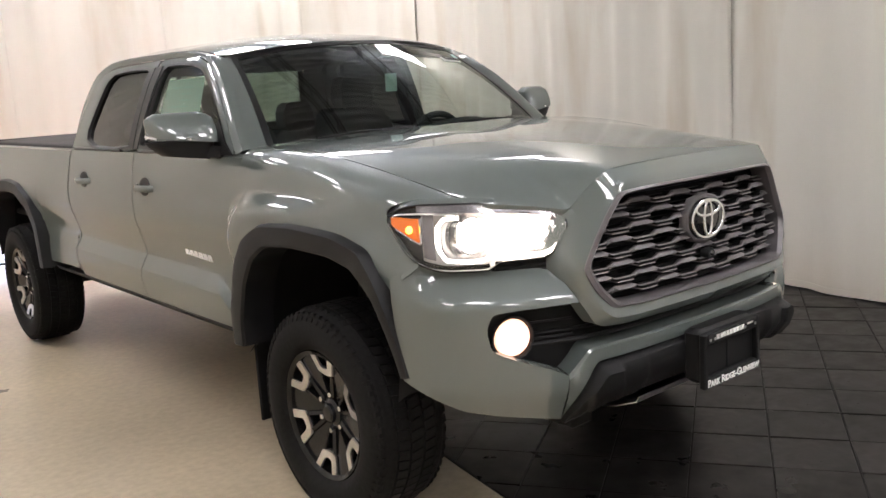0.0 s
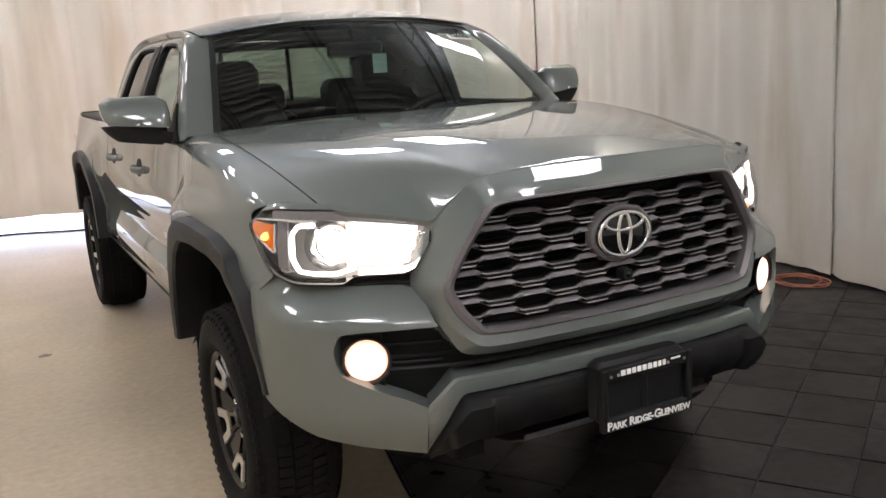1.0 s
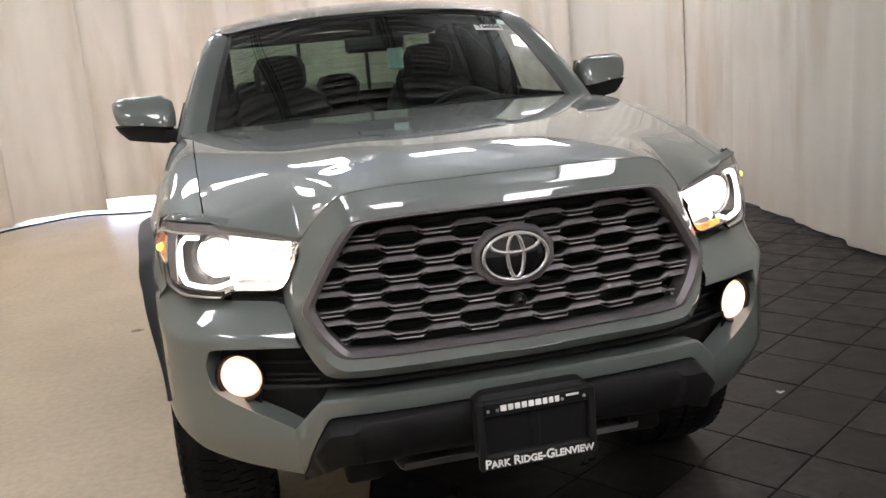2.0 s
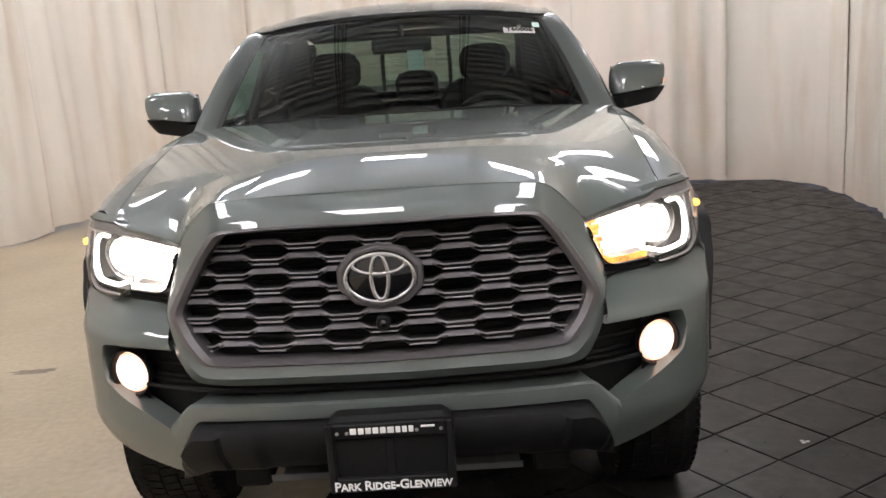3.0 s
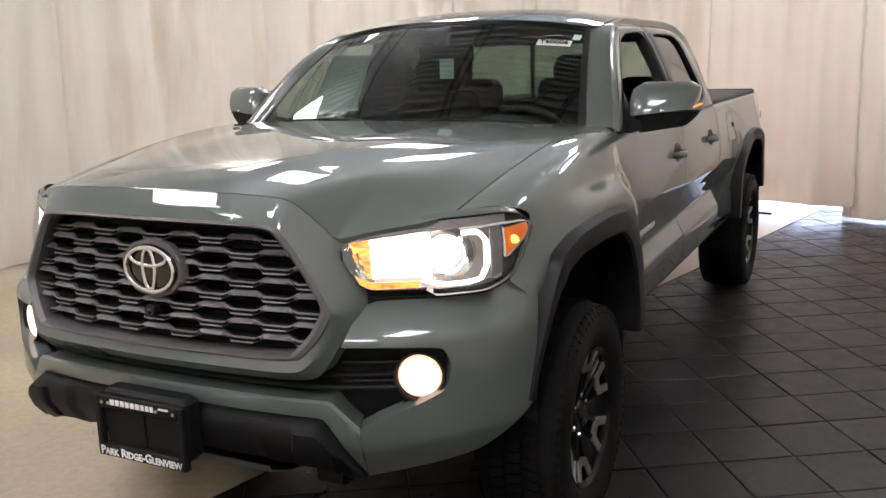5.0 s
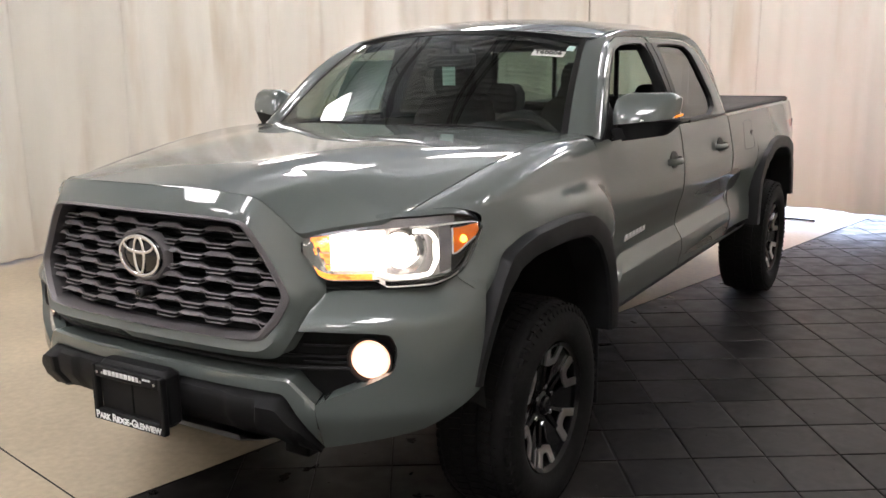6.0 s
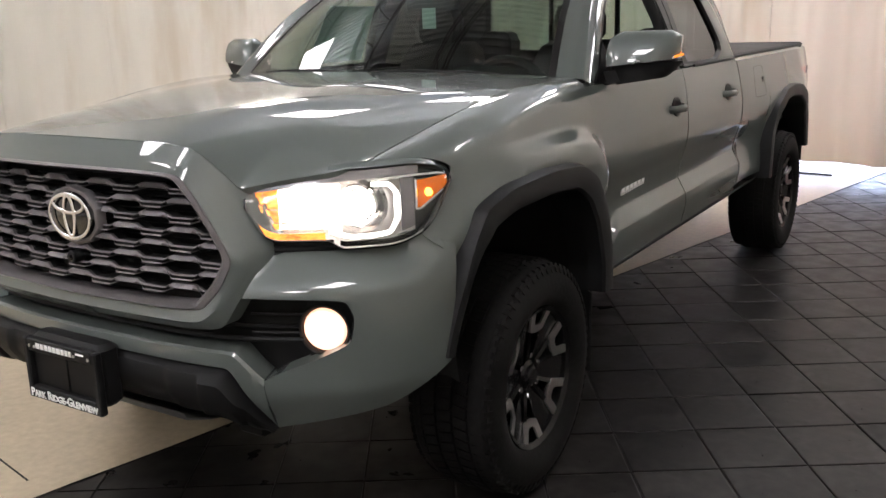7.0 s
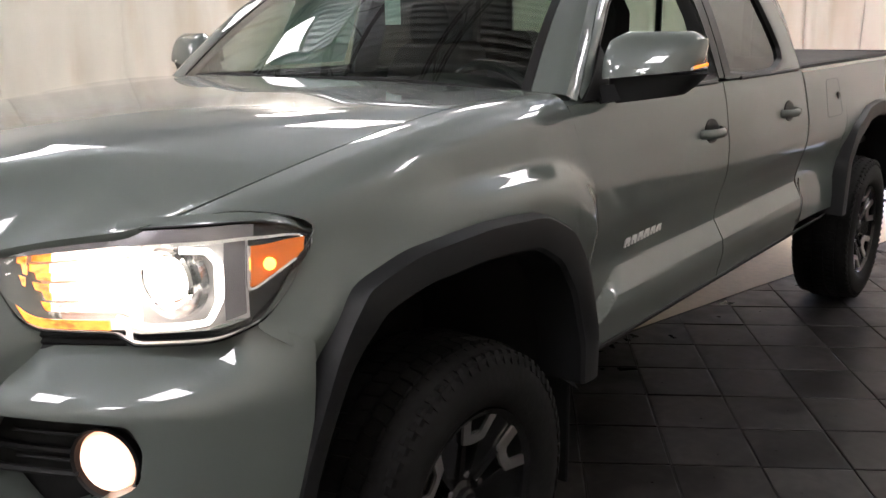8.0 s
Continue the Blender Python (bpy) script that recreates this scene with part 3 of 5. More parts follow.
def bump(s, z, off=0.0):
    """A place on the front bumper: s runs from the middle to the wheel opening."""
    x, y = sp(s, *BX), sp(s, *BY)
    e = 0.02
    tx, ty = sp(s + e, *BX) - sp(s - e, *BX) if 0 < s < 8.4 else (1 if s == 0 else 0.3), sp(s + e, *BY) - sp(s - e, *BY) if 0 < s < 8.4 else (0 if s == 0 else 1)
    k = math.hypot(tx, ty) or 1
    nx, ny = ty / k, -tx / k
    if nx < 0:
        nx, ny = -nx, -ny
    o = off - 0.100 * ease(0.860, 0.985, z) * (1 - ease(5.8, 8.2, s)) - 0.055 * ease(0.62, 0.46, z) - 0.01 * ease(0.86, 1.0, z)
    return (x + nx * o, y + ny * o, z)


POCKET = [(2.55, 0.857), (3.4, 0.856), (4.3, 0.853), (4.85, 0.846), (5.02, 0.80), (4.92, 0.735), (4.2, 0.695), (3.4, 0.662), (2.95, 0.637)]
CORNER = [(3.15, 0.970), (4.4, 0.955), (6.2, 0.955), (7.2, 0.982), (7.7, 0.966), (8.25, 0.940), (8.1, 0.80), (7.9, 0.63), (5.8, 0.545), (3.05, 0.486)]


def bumper_corner(fl):
    a, b = line(POCKET, 65, 4), line(CORNER, 65)
    rows = [[bump(*p, -0.07) for p in a], [bump(*p, -0.012) for p in a]]
    for k in range(0, 13):
        t = k / 12
        rows.append([bump(*mix(p, q, t)) for p, q in zip(a, b)])
    rows.insert(-1, [bump(*mix(p, q, 0.985)) for p, q in zip(a, b)])
    rows += [[bump(*q, -0.005) for q in b], [bump(*q, -0.05) for q in b]]
    return Geo(fl).sheet(rows)


LIP_TOP = [(0, 0.715), (1.2, 0.715), (2.2, 0.712), (2.95, 0.640)]
LIP_BOT = [(0, 0.668), (1.2, 0.668), (2.05, 0.664), (3.02, 0.488)]
VAL_BOT = [(0, 0.520), (1.2, 0.520), (1.9, 0.515), (2.95, 0.470)]


def full(pts):
    """Mirror a half run so that it spans both sides."""
    return [(-s, z) for s, z in reversed(pts[1:])] + list(pts)


def bump2(s, z, off=0.0):
    x, y, z = bump(abs(s), z, off)
    return (x if s >= 0 else -x, y, z)


def bumper_lip():
    a, b = line(full(LIP_TOP), 97, 3), line(full(LIP_BOT), 97, 3)
    rows = [[bump2(*p, -0.09) for p in a], [bump2(p[0], p[1], -0.004) for p in a]]
    rows += [[bump2(*mix(p, q, t), o) for p, q in zip(a, b)] for t, o in ((0.12, 0.004), (0.5, 0.006), (0.95, 0.002), (1.0, -0.004))]
    rows.append([bump2(*q, -0.05) for q in b])
    return Geo().sheet(rows)


def valance():
    a, b = line(full([(s, z - 0.004) for s, z in LIP_BOT]), 97, 2), line(full(VAL_BOT), 97, 2)
    rows = [[bump2(*p, -0.03) for p in a]]
    for t, o in ((0.0, 0.012), (0.06, 0.030), (0.16, 0.037), (0.5, 0.040), (0.85, 0.030), (1.0, 0.008)):
        row = []
        for p, q in zip(a, b):
            s = abs(p[0])
            step = 0.012 * (1 - ease(1.10, 1.18, s)) - 0.016 * ease(1.62, 1.70, s) * (1 - ease(2.35, 2.5, s)) * (0.1 < t < 0.9)
            row.append(bump2(*mix(p, q, t), o - step - 0.02 * ease(2.6, 3.0, s)))
        rows.append(row)
    rows.append([bump2(*q, -0.06) for q in b])
    return Geo().sheet(rows)


# hood
def hood_z(x, y):
    xh, zh = hood_line(y)
    zc = 0.02503 * y**3 - 0.04322 * y**2 + 0.02088 * y + 1.32719
    k = min(1.0, abs(x) / xh)
    z = zc - (zc - zh) * k**2.8
    edge = 0.455 + 0.15 * y
    z += 0.007 * (1 - ease(edge - 0.17, edge + 0.10, abs(x)))
    return z


def screen_foot(x):
    return 0.325 + 0.155 * (abs(x) / 0.76) ** 2


# grille surround: rings from the outside in
OUT = [(0, -0.940, 1.241), (0.30, -0.935, 1.239), (0.425, -0.921, 1.230), (0.500, -0.880, 1.150), (0.530, -0.858, 1.105), (0.590, -0.815, 0.972), (0.553, -0.925, 0.857), (0.505, -0.945, 0.772), (0.40, -0.965, 0.764), (0.0, -0.985, 0.762)]
MID = [(0, -0.972, 1.200), (0.28, -0.966, 1.199), (0.410, -0.952, 1.190), (0.478, -0.925, 1.110), (0.525, -0.912, 1.030), (0.570, -0.905, 0.955), (0.535, -0.945, 0.865), (0.475, -0.985, 0.798), (0.38, -1.000, 0.794), (0.0, -1.015, 0.793)]
INN = [(0.0, -0.983, 1.1733), (0.2798, -0.976, 1.1733), (0.4094, -0.96, 1.167), (0.456, -0.951, 1.1097), (0.5026, -0.942, 1.0366), (0.5503, -0.936, 0.9531), (0.5182, -0.953, 0.8853), (0.4684, -0.976, 0.8269), (0.3731, -0.993, 0.8227), (0.0, -1.008, 0.8206)]


def both(pts):
    return list(pts) + [(-x, y, z) for x, y, z in reversed(pts[1:-1])]


def ring(pts, soft=6, n=180, k=1.0, dy=0.0):
    p = line(both(pts), n, soft, True)
    return [(x * k, y + dy, 0.998 + (z - 0.998) * k) for x, y, z in p]


# head lamps
HX = ((0, 0.530), (1, 0.602), (2, 0.688), (3, 0.773), (4, 0.848), (5, 0.886), (6, 0.899))
HY = ((0, -0.862), (1, -0.820), (2, -0.767), (3, -0.705), (4, -0.632), (5, -0.552), (6, -0.468))
LAMP_TOP = ((0, 1.108), (0.4, 1.124), (1.5, 1.142), (3, 1.160), (4.2, 1.163), (5.2, 1.152), (6, 1.125))
LAMP_BOT = ((0, 1.075), (0.6, 0.998), (1, 0.985), (2.2, 0.982), (2.6, 0.960), (3.6, 0.962), (4.6, 0.985), (5.4, 1.040), (6, 1.110))


def lamp_at(a, t, off=0.0):
    z0, z1 = sp(a, *LAMP_BOT), sp(a, *LAMP_TOP)
    z = z0 + (z1 - z0) * t
    bulge = 0.012 * (1 - (2 * t - 1) ** 2) - 0.035 * (t - 0.3)
    o = off + bulge
    return (sp(a, *HX) + 0.62 * o, sp(a, *HY) - 0.78 * o, z)


FRONT_RUN = sorted(p for p in ring(OUT, 9) if p[0] >= 0 and p[2] > 1.118)
FRONT_RUN += [(x, y, z + 0.002) for x, y, z in (lamp_at(a, 1.0, 0.012) for a in (0.7, 1.2, 1.8, 2.4))] + [(0.757, -0.676, 1.170)]


def hood_front(x):
    return sp(abs(x), *[(p[0], p[1] + 0.003) for p in FRONT_RUN])


def hood_lip(x):
    return sp(abs(x), *[(p[0], p[2] + 0.001) for p in FRONT_RUN])


def hood():
    rows = []
    cols = 61
    edge = []
    for i in range(2 * cols + 1):
        u = i / cols - 1
        u = math.copysign(abs(u) ** 0.9, u)
        yf = hood_front(u * 0.752)
        edge.append((u, yf, hood_z(u * 0.752, yf) - hood_lip(u * 0.752)))
    for j in range(65):
        t = (j / 64) ** 1.4
        row = []
        for u, yf, fall in edge:
            yr = screen_foot(u * 0.79) - 0.02
            y = yf + (yr - yf) * t
            x = u * (hood_line(y)[0] - 0.0025)
            row.append((x, y, hood_z(x, y) - fall * max(0, 1 - (y - yf) / 0.34) ** 2.4))
        rows.append(row)
    low = [(x * 0.999, y + 0.010, z - 0.014) for x, y, z in rows[0]]
    return Geo().sheet([low, [(x, y + 0.001, z - 0.003) for x, y, z in rows[0]]] + rows)


part("hood", hood(), PAINT, truck, "grey-green hood with a raised middle", 0.003)
surround = part("grille_surround", Geo().sheet([ring(OUT, 9, dy=0.05), ring(OUT, 9), *[[mix(p, q, t) for p, q in zip(ring(OUT, 9), ring(MID, 9))] for t in (0.35, 0.7, 1.0)], *[[mix(p, q, t) for p, q in zip(ring(MID, 9), ring(INN))] for t in (0.5, 1.0)], ring(INN, dy=0.03)], True), PAINT, truck, "grey-green hexagonal grille surround")
part("grille_frame", Geo().sheet([ring(INN, k=1.003, dy=0.02), ring(INN, k=0.998, dy=-0.004), ring(INN, k=0.970, dy=-0.010), ring(INN, k=0.940, dy=0.000), ring(INN, k=0.934, dy=0.06)], True), FRAME, surround, "dark silver grille frame")


def grille_y(x, z):
    return -0.985 + 0.20 * x * x + (z - 0.998) * 0.10


part("grille_backing", Geo().sheet([ring(INN, k=0.985, dy=0.03), ring(INN, k=0.97, dy=0.075), ring(INN, k=0.6, dy=0.075), ring(INN, k=0.3, dy=0.075), ring(INN, k=0.02, dy=0.075)], True), VOID, surround)
PX, PZ = 0.0950, 0.0730


def strip_mesh(name, swap):
    """One length of a wavy grille strip: a raised plain hat, or between two hats a lowered grooved bar."""
    hat = ((0.0085, 0.040), (0.0080, 0.010), (0.0060, 0.000), (0.0000, -0.005), (-0.0055, -0.010), (-0.0070, -0.006), (-0.0075, 0.010), (-0.0080, 0.040))
    bar = ((0.0080, 0.040), (0.0076, 0.006), (0.0066, -0.003), (0.0030, -0.004), (0.0020, 0.012), (-0.0025, 0.012), (-0.0034, -0.007), (-0.0076, -0.009))
    mid = [((a + c) / 2, (b + d) / 2) for (a, b), (c, d) in zip(hat, bar)]
    sec, rise = (bar, -0.0065) if swap else (hat, 0.0065)
    rows = []
    for k in range(8):
        row = [(-PX / 2, mid[k][1], mid[k][0])]
        row += [(u * PX, sec[k][1], sec[k][0] + rise) for u in (-0.36, -0.12, 0.12, 0.36)]
        rows.append(row + [(PX / 2, mid[k][1], mid[k][0])])
    g = Geo().sheet(rows)
    me = g.mesh(name, GRILLE, 20)
    me.materials.append(VOID)
    # Groove and rear faces are blackened to paint in the recess's shade.
    for k, f in enumerate(me.polygons):
        if k // 5 in ((0, 3, 4, 5) if swap else (0,)):
            f.material_index = 1
    return me


HAT, BAR = strip_mesh("grille_hat", False), strip_mesh("grille_bar", True)
RIM = [(a * 0.934, 0.998 + (c - 0.998) * 0.92) for a, _, c in INN]
RIM += [(-a, c) for a, c in reversed(RIM[1:-1])]


def trimmed(piece, m):
    """A piece at the edge of the grille, cut where it meets the frame; None where nothing is left."""
    bm = bmesh.new()
    bm.from_mesh(piece)
    bm.transform(m)
    cut = False
    for (x0, z0), (x1, z1) in zip(RIM, RIM[1:] + RIM[:1]):
        out = Vector((-(z1 - z0), 0, x1 - x0)).normalized()
        if not any((v.co - Vector((x0, 0, z0))).dot(out) > 0.001 for v in bm.verts):
            continue
        cut = True
        geom = bm.verts[:] + bm.edges[:] + bm.faces[:]
        bmesh.ops.bisect_plane(bm, geom=geom, plane_co=(x0, 0, z0), plane_no=out, clear_outer=True)
    me = piece
    if cut:
        bm.transform(m.inverted())
        me = bpy.data.meshes.new(piece.name)
        bm.to_mesh(me)
        for mat in (GRILLE, VOID):
            me.materials.append(mat)
    left = len(bm.faces)
    bm.free()
    return me if left else None


for r in range(-3, 5):
    for c in range(-6, 7):
        x, z = c * PX, 1.0 + r * PZ / 2 - 0.0235
        if abs(x) < 0.06 and abs(z - 1.031) < 0.06:
            continue
        piece = HAT if (c + r) % 2 else BAR
        m = pose(x, grille_y(x, z) + 0.018, z, -7, 0, math.degrees(math.atan(0.32 * x)))
        me = trimmed(piece, m)
        if me:
            part(piece.name.split(".")[0], me, None, surround).matrix_basis = m
for k in range(18):
    z = 0.850 + 0.0172 * k
    w = 0.965 * sp(z, (0.834, 0.440), (0.89, 0.492), (0.955, 0.520), (1.035, 0.475), (1.105, 0.430), (1.16, 0.385))
    part("radiator_fin", Geo().sheet([[(w * u / 6, grille_y(w * u / 6, z) + dy, z + dz) for u in range(-6, 7)] for dy, dz in ((0.056, 0.0), (0.050, 0.002), (0.056, 0.004))]), FLARE, surround)

# emblem: plain ovals
EY, EZ = -0.980, 1.031
badge = part("emblem", Geo().sheet([[(a * 0.113 * math.cos(t), EY + d, EZ + a * 0.084 * math.sin(t)) for t in (math.pi / 10 + k * math.pi / 5 for k in range(10))] for a, d in ((1.0, 0.026), (1.0, 0.008), (0.95, 0.0), (0.87, -0.001), (0.84, 0.004))], True, True), FRAME, surround, "oval emblem with chrome rings on black")
part("emblem_disc", Geo().lathe([(0.001, -0.014), (0.05, -0.010), (0.080, -0.003), (0.088, 0.008)], (0, 0, 0), "y", 40), GLOSSY, badge).matrix_basis = Matrix.Translation((0, EY + 0.002, EZ)) @ Matrix.Diagonal((1.07, 1, 0.79, 1))


def oval(rx, rz, cz, r):
    return Geo().tube([(rx * math.cos(t), EY - 0.010, EZ + cz + rz * math.sin(t)) for t in (2 * math.pi * k / 40 for k in range(40))], r, 8, True, 0.55, (0, 1, 0))


part("emblem_ring", oval(0.085, 0.0610, 0, 0.0054), SILVER, badge)
part("emblem_ring", oval(0.064, 0.024, 0.034, 0.0054), SILVER, badge)
part("emblem_ring", oval(0.021, 0.056, 0.001, 0.0054), SILVER, badge)

lens_at = (0, grille_y(0, 0.918) - 0.006, 0.918)
eye_part = part("view_camera", Geo().lathe([(0.018, 0.03), (0.018, 0.0), (0.015, -0.004), (0.010, -0.004)], lens_at, "y", 20), BLACK, surround, "small black view camera under the emblem")
part("camera_lens", Geo().lathe([(0.010, -0.003), (0.006, -0.006), (0.001, -0.007)], lens_at, "y", 16), GLOSSY, eye_part)

# bumper
bumper = part("front_bumper", bumper_lip(), PAINT, truck, "grey-green bumper bar")
part("valance", valance(), BLACK, bumper, "grained black lower valance")
for fl in (False, True):
    part("bumper_corner", bumper_corner(fl), PAINT, bumper)
g = Geo()
g.sheet([[bump2(s * 0.05 - 5.2, z, -0.10 - 0.02 * (z > 0.8)) for s in range(0, 209, 4)] for z in (0.56, 0.64, 0.72, 0.80, 0.875)])
part("intake", g, VOID, bumper, "black lower intake", 0.004)
for z, o in ((0.735, -0.045), (0.755, -0.085)):
    part("intake_bar", Geo().tube([bump2(s * 0.1 - 3.9, z, o) for s in range(0, 79)], 0.007, 6), BLACK, bumper)
for fl in (False, True):
    for z in (0.742, 0.792):
        part("intake_rib", Geo(fl).tube([bump(2.4 + 0.1 * k, z, -0.078) for k in range(17)], 0.004, 6), FLARE, bumper)
part("skid_plate", Geo().sheet([[(x, y, z) for x in (-0.33, -0.30, -0.1, 0.1, 0.30, 0.33)] for y, z in ((-0.955, 0.508), (-0.945, 0.488), (-0.86, 0.455), (-0.60, 0.40), (-0.35, 0.37))]), STEEL, bumper, "bare aluminium skid plate", 0.004)

# plate bracket with its lettered frame; the dealer's name is set as bars
holder = part("plate_holder", Geo().box((-0.152, -1.062, 0.520), (0.152, -0.99, 0.700), 0.016), BLACK, bumper, "black plate holder with no plate")
frame_geo = Geo()
for lo, hi in (((-0.158, -1.082, 0.508), (-0.138, -1.058, 0.690)), ((0.138, -1.082, 0.508), (0.158, -1.058, 0.690)), ((-0.139, -1.081, 0.651), (0.139, -1.058, 0.690)), ((-0.139, -1.081, 0.508), (0.139, -1.058, 0.546)), ((-0.014, -1.066, 0.545), (0.010, -1.058, 0.652))):
    frame_geo.box(lo, hi, 0.004)
part("plate_frame", frame_geo, BLACK, holder, "black dealer frame with white lettering")


def words(name, text, size, mat, parent, m, deep=0.0008, shear=0.0, wide=1.0, bold=0.0):
    cu = bpy.data.curves.new(name, "FONT")
    cu.body, cu.size, cu.extrude, cu.align_x, cu.align_y, cu.shear = text, size, deep, "CENTER", "CENTER", shear
    cu.resolution_u, cu.offset = 3, bold
    cu.small_caps_scale = 0.78
    for ch in cu.body_format:
        ch.use_small_caps = True
    tmp = bpy.data.objects.new(name, cu)
    me = bpy.data.meshes.new_from_object(tmp)
    bpy.data.objects.remove(tmp)
    me.materials.clear()
    me.materials.append(mat)
    ob = part(name, me, None, parent)
    ob.matrix_basis = m @ Matrix.Diagonal((wide, 1, 1, 1))
    return ob


FACE = lambda x, y, z, tilt=90: pose(x, y, z, tilt, 0, 0)
words("lettering", "Park Ridge-Glenview", 0.034, WHITEINK, holder, FACE(0, -1.083, 0.5265), wide=0.96, bold=0.0009)
for x0, x1 in ((-0.096, -0.080), (-0.076, -0.062), (-0.058, -0.044), (-0.040, -0.026), (-0.022, -0.008), (-0.004, 0.012), (0.016, 0.028), (0.032, 0.044), (0.048, 0.060), (0.078, 0.112)):
    small = x0 > 0.07
    part("lettering_bar", Geo().box((x0, -1.0835, 0.664 if not small else 0.674), (x1, -1.0805, 0.680), 0.001), WHITEINK, holder)
for x in (-0.128, -0.104, 0.068, 0.127):
    part("screw", Geo().lathe([(0.001, -0.003), (0.0045, -0.002), (0.005, 0.002)], (x, -1.081, 0.668), "y", 10), STEEL, holder)


def lamp_strip(fl, a0, a1, t0, t1, off, n=16, m=4):
    return Geo(fl).sheet([[lamp_at(a0 + (a1 - a0) * i / n, t0 + (t1 - t0) * j / m, off) for i in range(n + 1)] for j in range(m + 1)])


def lamp_point(a, t, off, fl):
    x, y, z = lamp_at(a, t, off)
    return (-x if fl else x, y, z)


def head_lamp(fl):
    bowl = BOWL if fl else TURNBOWL
    lamp = part("headlamp", lamp_strip(fl, 0, 6, 0, 1, -0.10, 36, 8), LAMPSHELL, truck, "lit headlamp with an amber side marker" + ("" if fl else " and a flashing amber turn lamp"), 0.004)

    def rim(deep, front):
        g = Geo(fl)
        g.sheet([[lamp_at(6 * k / 40, t, o) for k in range(41)] for t, o in ((1.0, deep), (1.0, front), (0.993, front + 0.002))])
        g.sheet([[lamp_at(6 * k / 40, t, o) for k in range(41)] for t, o in ((0.025, front + 0.002), (0.0, front), (0.0, deep))])
        g.sheet([[lamp_at(a, k / 10, o) for k in range(11)] for a, o in ((0.0, deep), (0.0, front), (0.06, front + 0.003))])
        return g.sheet([[lamp_at(a, k / 10, o) for k in range(11)] for a, o in ((5.95, front + 0.002), (6.0, front), (6.0, deep))])

    part("shell_wall", rim(-0.11, -0.007), LAMPSHELL, lamp)
    part("bezel", rim(-0.007, 0.0), GLOSSY, lamp)
    part("lamp_lip", Geo(fl).sheet([[lamp_at(2.3 + 3.65 * k / 30, t, o) for k in range(31)] for t, o in ((1.085, -0.010), (1.05, 0.000), (1.012, 0.002), (1.004, -0.03))]), PAINT, lamp, "body-coloured lip over the lamp")
    part("gasket", Geo(fl).tube([lamp_at(0.05 + 5.9 * k / 40, 1.012, 0.004) for k in range(41)], 0.0022, 6), SEAL, lamp)
    part("brow", lamp_strip(fl, 0.06, 4.6, 0.87, 0.994, -0.002, 30, 3), BROW, lamp, "silver brow strip", 0.003)
    part("brow_trim", lamp_strip(fl, 3.2, 5.7, 0.845, 0.875, 0.000, 20, 1), SILVER, lamp, "thin bright trim line", 0.003)
    part("end_housing", lamp_strip(fl, 4.45, 5.95, 0.02, 0.97, -0.024, 14, 6), GLOSSY, lamp, "gloss black outer housing", 0.003)
    part("sill_housing", lamp_strip(fl, 2.5, 4.5, 0.03, 0.10, -0.016, 14, 2), GLOSSY, lamp, "", 0.003)
    for k in range(6):
        t = 0.16 + 0.112 * k
        for a0, a1, mat in ((0.55, 0.98, bowl), (1.0, 1.55, BOWL)):
            part("reflector_step", lamp_strip(fl, a0, a1, t, t + 0.095, -0.045 - 0.008 * (k % 2), 4, 2), mat, lamp, thick=0.003)
    part("reflector_bowl", lamp_strip(fl, 1.5, 2.55, 0.14, 0.80, -0.055, 10, 6), BOWL, lamp, "glowing reflector bowl", 0.003)
    for k in range(5):
        t = 0.14 + 0.145 * k
        part("side_reflector", lamp_strip(fl, 0.10, 0.54, t, t + 0.12, -0.030 - 0.006 * (k % 2), 5, 2), REFLECTOR if fl else bowl, lamp, thick=0.003)
    part("turn_tray", lamp_strip(fl, 0.40, 2.15, 0.03, 0.135, -0.012, 12, 2), bowl, lamp, thick=0.003)
    c = Vector(lamp_point(3.02, 0.50, -0.075, fl))
    aim = pose(0, 0, 0, 0, 0, -12 if fl else 12)
    part("projector_bowl", Geo().lathe([(0.045, 0.02), (0.062, 0.012), (0.074, -0.008), (0.076, 0.010), (0.05, 0.028)], (0, 0, 0), "y", 32), SILVER, lamp, "bright ring round the projector").matrix_basis = Matrix.Translation(c) @ aim
    part("projector_shroud", Geo().lathe([(0.026, 0.04), (0.052, 0.01), (0.058, -0.012), (0.053, -0.018), (0.044, -0.006)], (0, 0, 0), "y", 32), CHROME, lamp).matrix_basis = Matrix.Translation(c) @ aim
    part("projector", Geo().lathe([(0.040, 0.01), (0.039, -0.010), (0.032, -0.024), (0.019, -0.033), (0.001, -0.037)], (0, 0, 0), "y", 32), LIT, lamp, "glowing projector lens").matrix_basis = Matrix.Translation(c) @ aim
    drl = [lamp_at(3.30, 0.79, -0.018), lamp_at(3.72, 0.78, -0.018), lamp_at(3.92, 0.66, -0.018), lamp_at(3.92, 0.34, -0.018), lamp_at(3.72, 0.17, -0.018), lamp_at(3.3, 0.15, -0.018), lamp_at(2.75, 0.15, -0.018), lamp_at(2.25, 0.15, -0.018)]
    part("light_pipe", Geo(fl).tube(line(drl, 41, 1), 0.0085, 8, flat=0.7), LIT, lamp, "white glowing light pipe")
    part("light_pipe_base", lamp_strip(fl, 4.02, 4.42, 0.16, 0.84, -0.012, 5, 5), BROW, lamp, thick=0.004)
    part("side_marker", lamp_strip(fl, 4.52, 5.78, 0.40, 0.78, -0.008, 8, 4), AMBER, lamp, "amber side marker", 0.006)
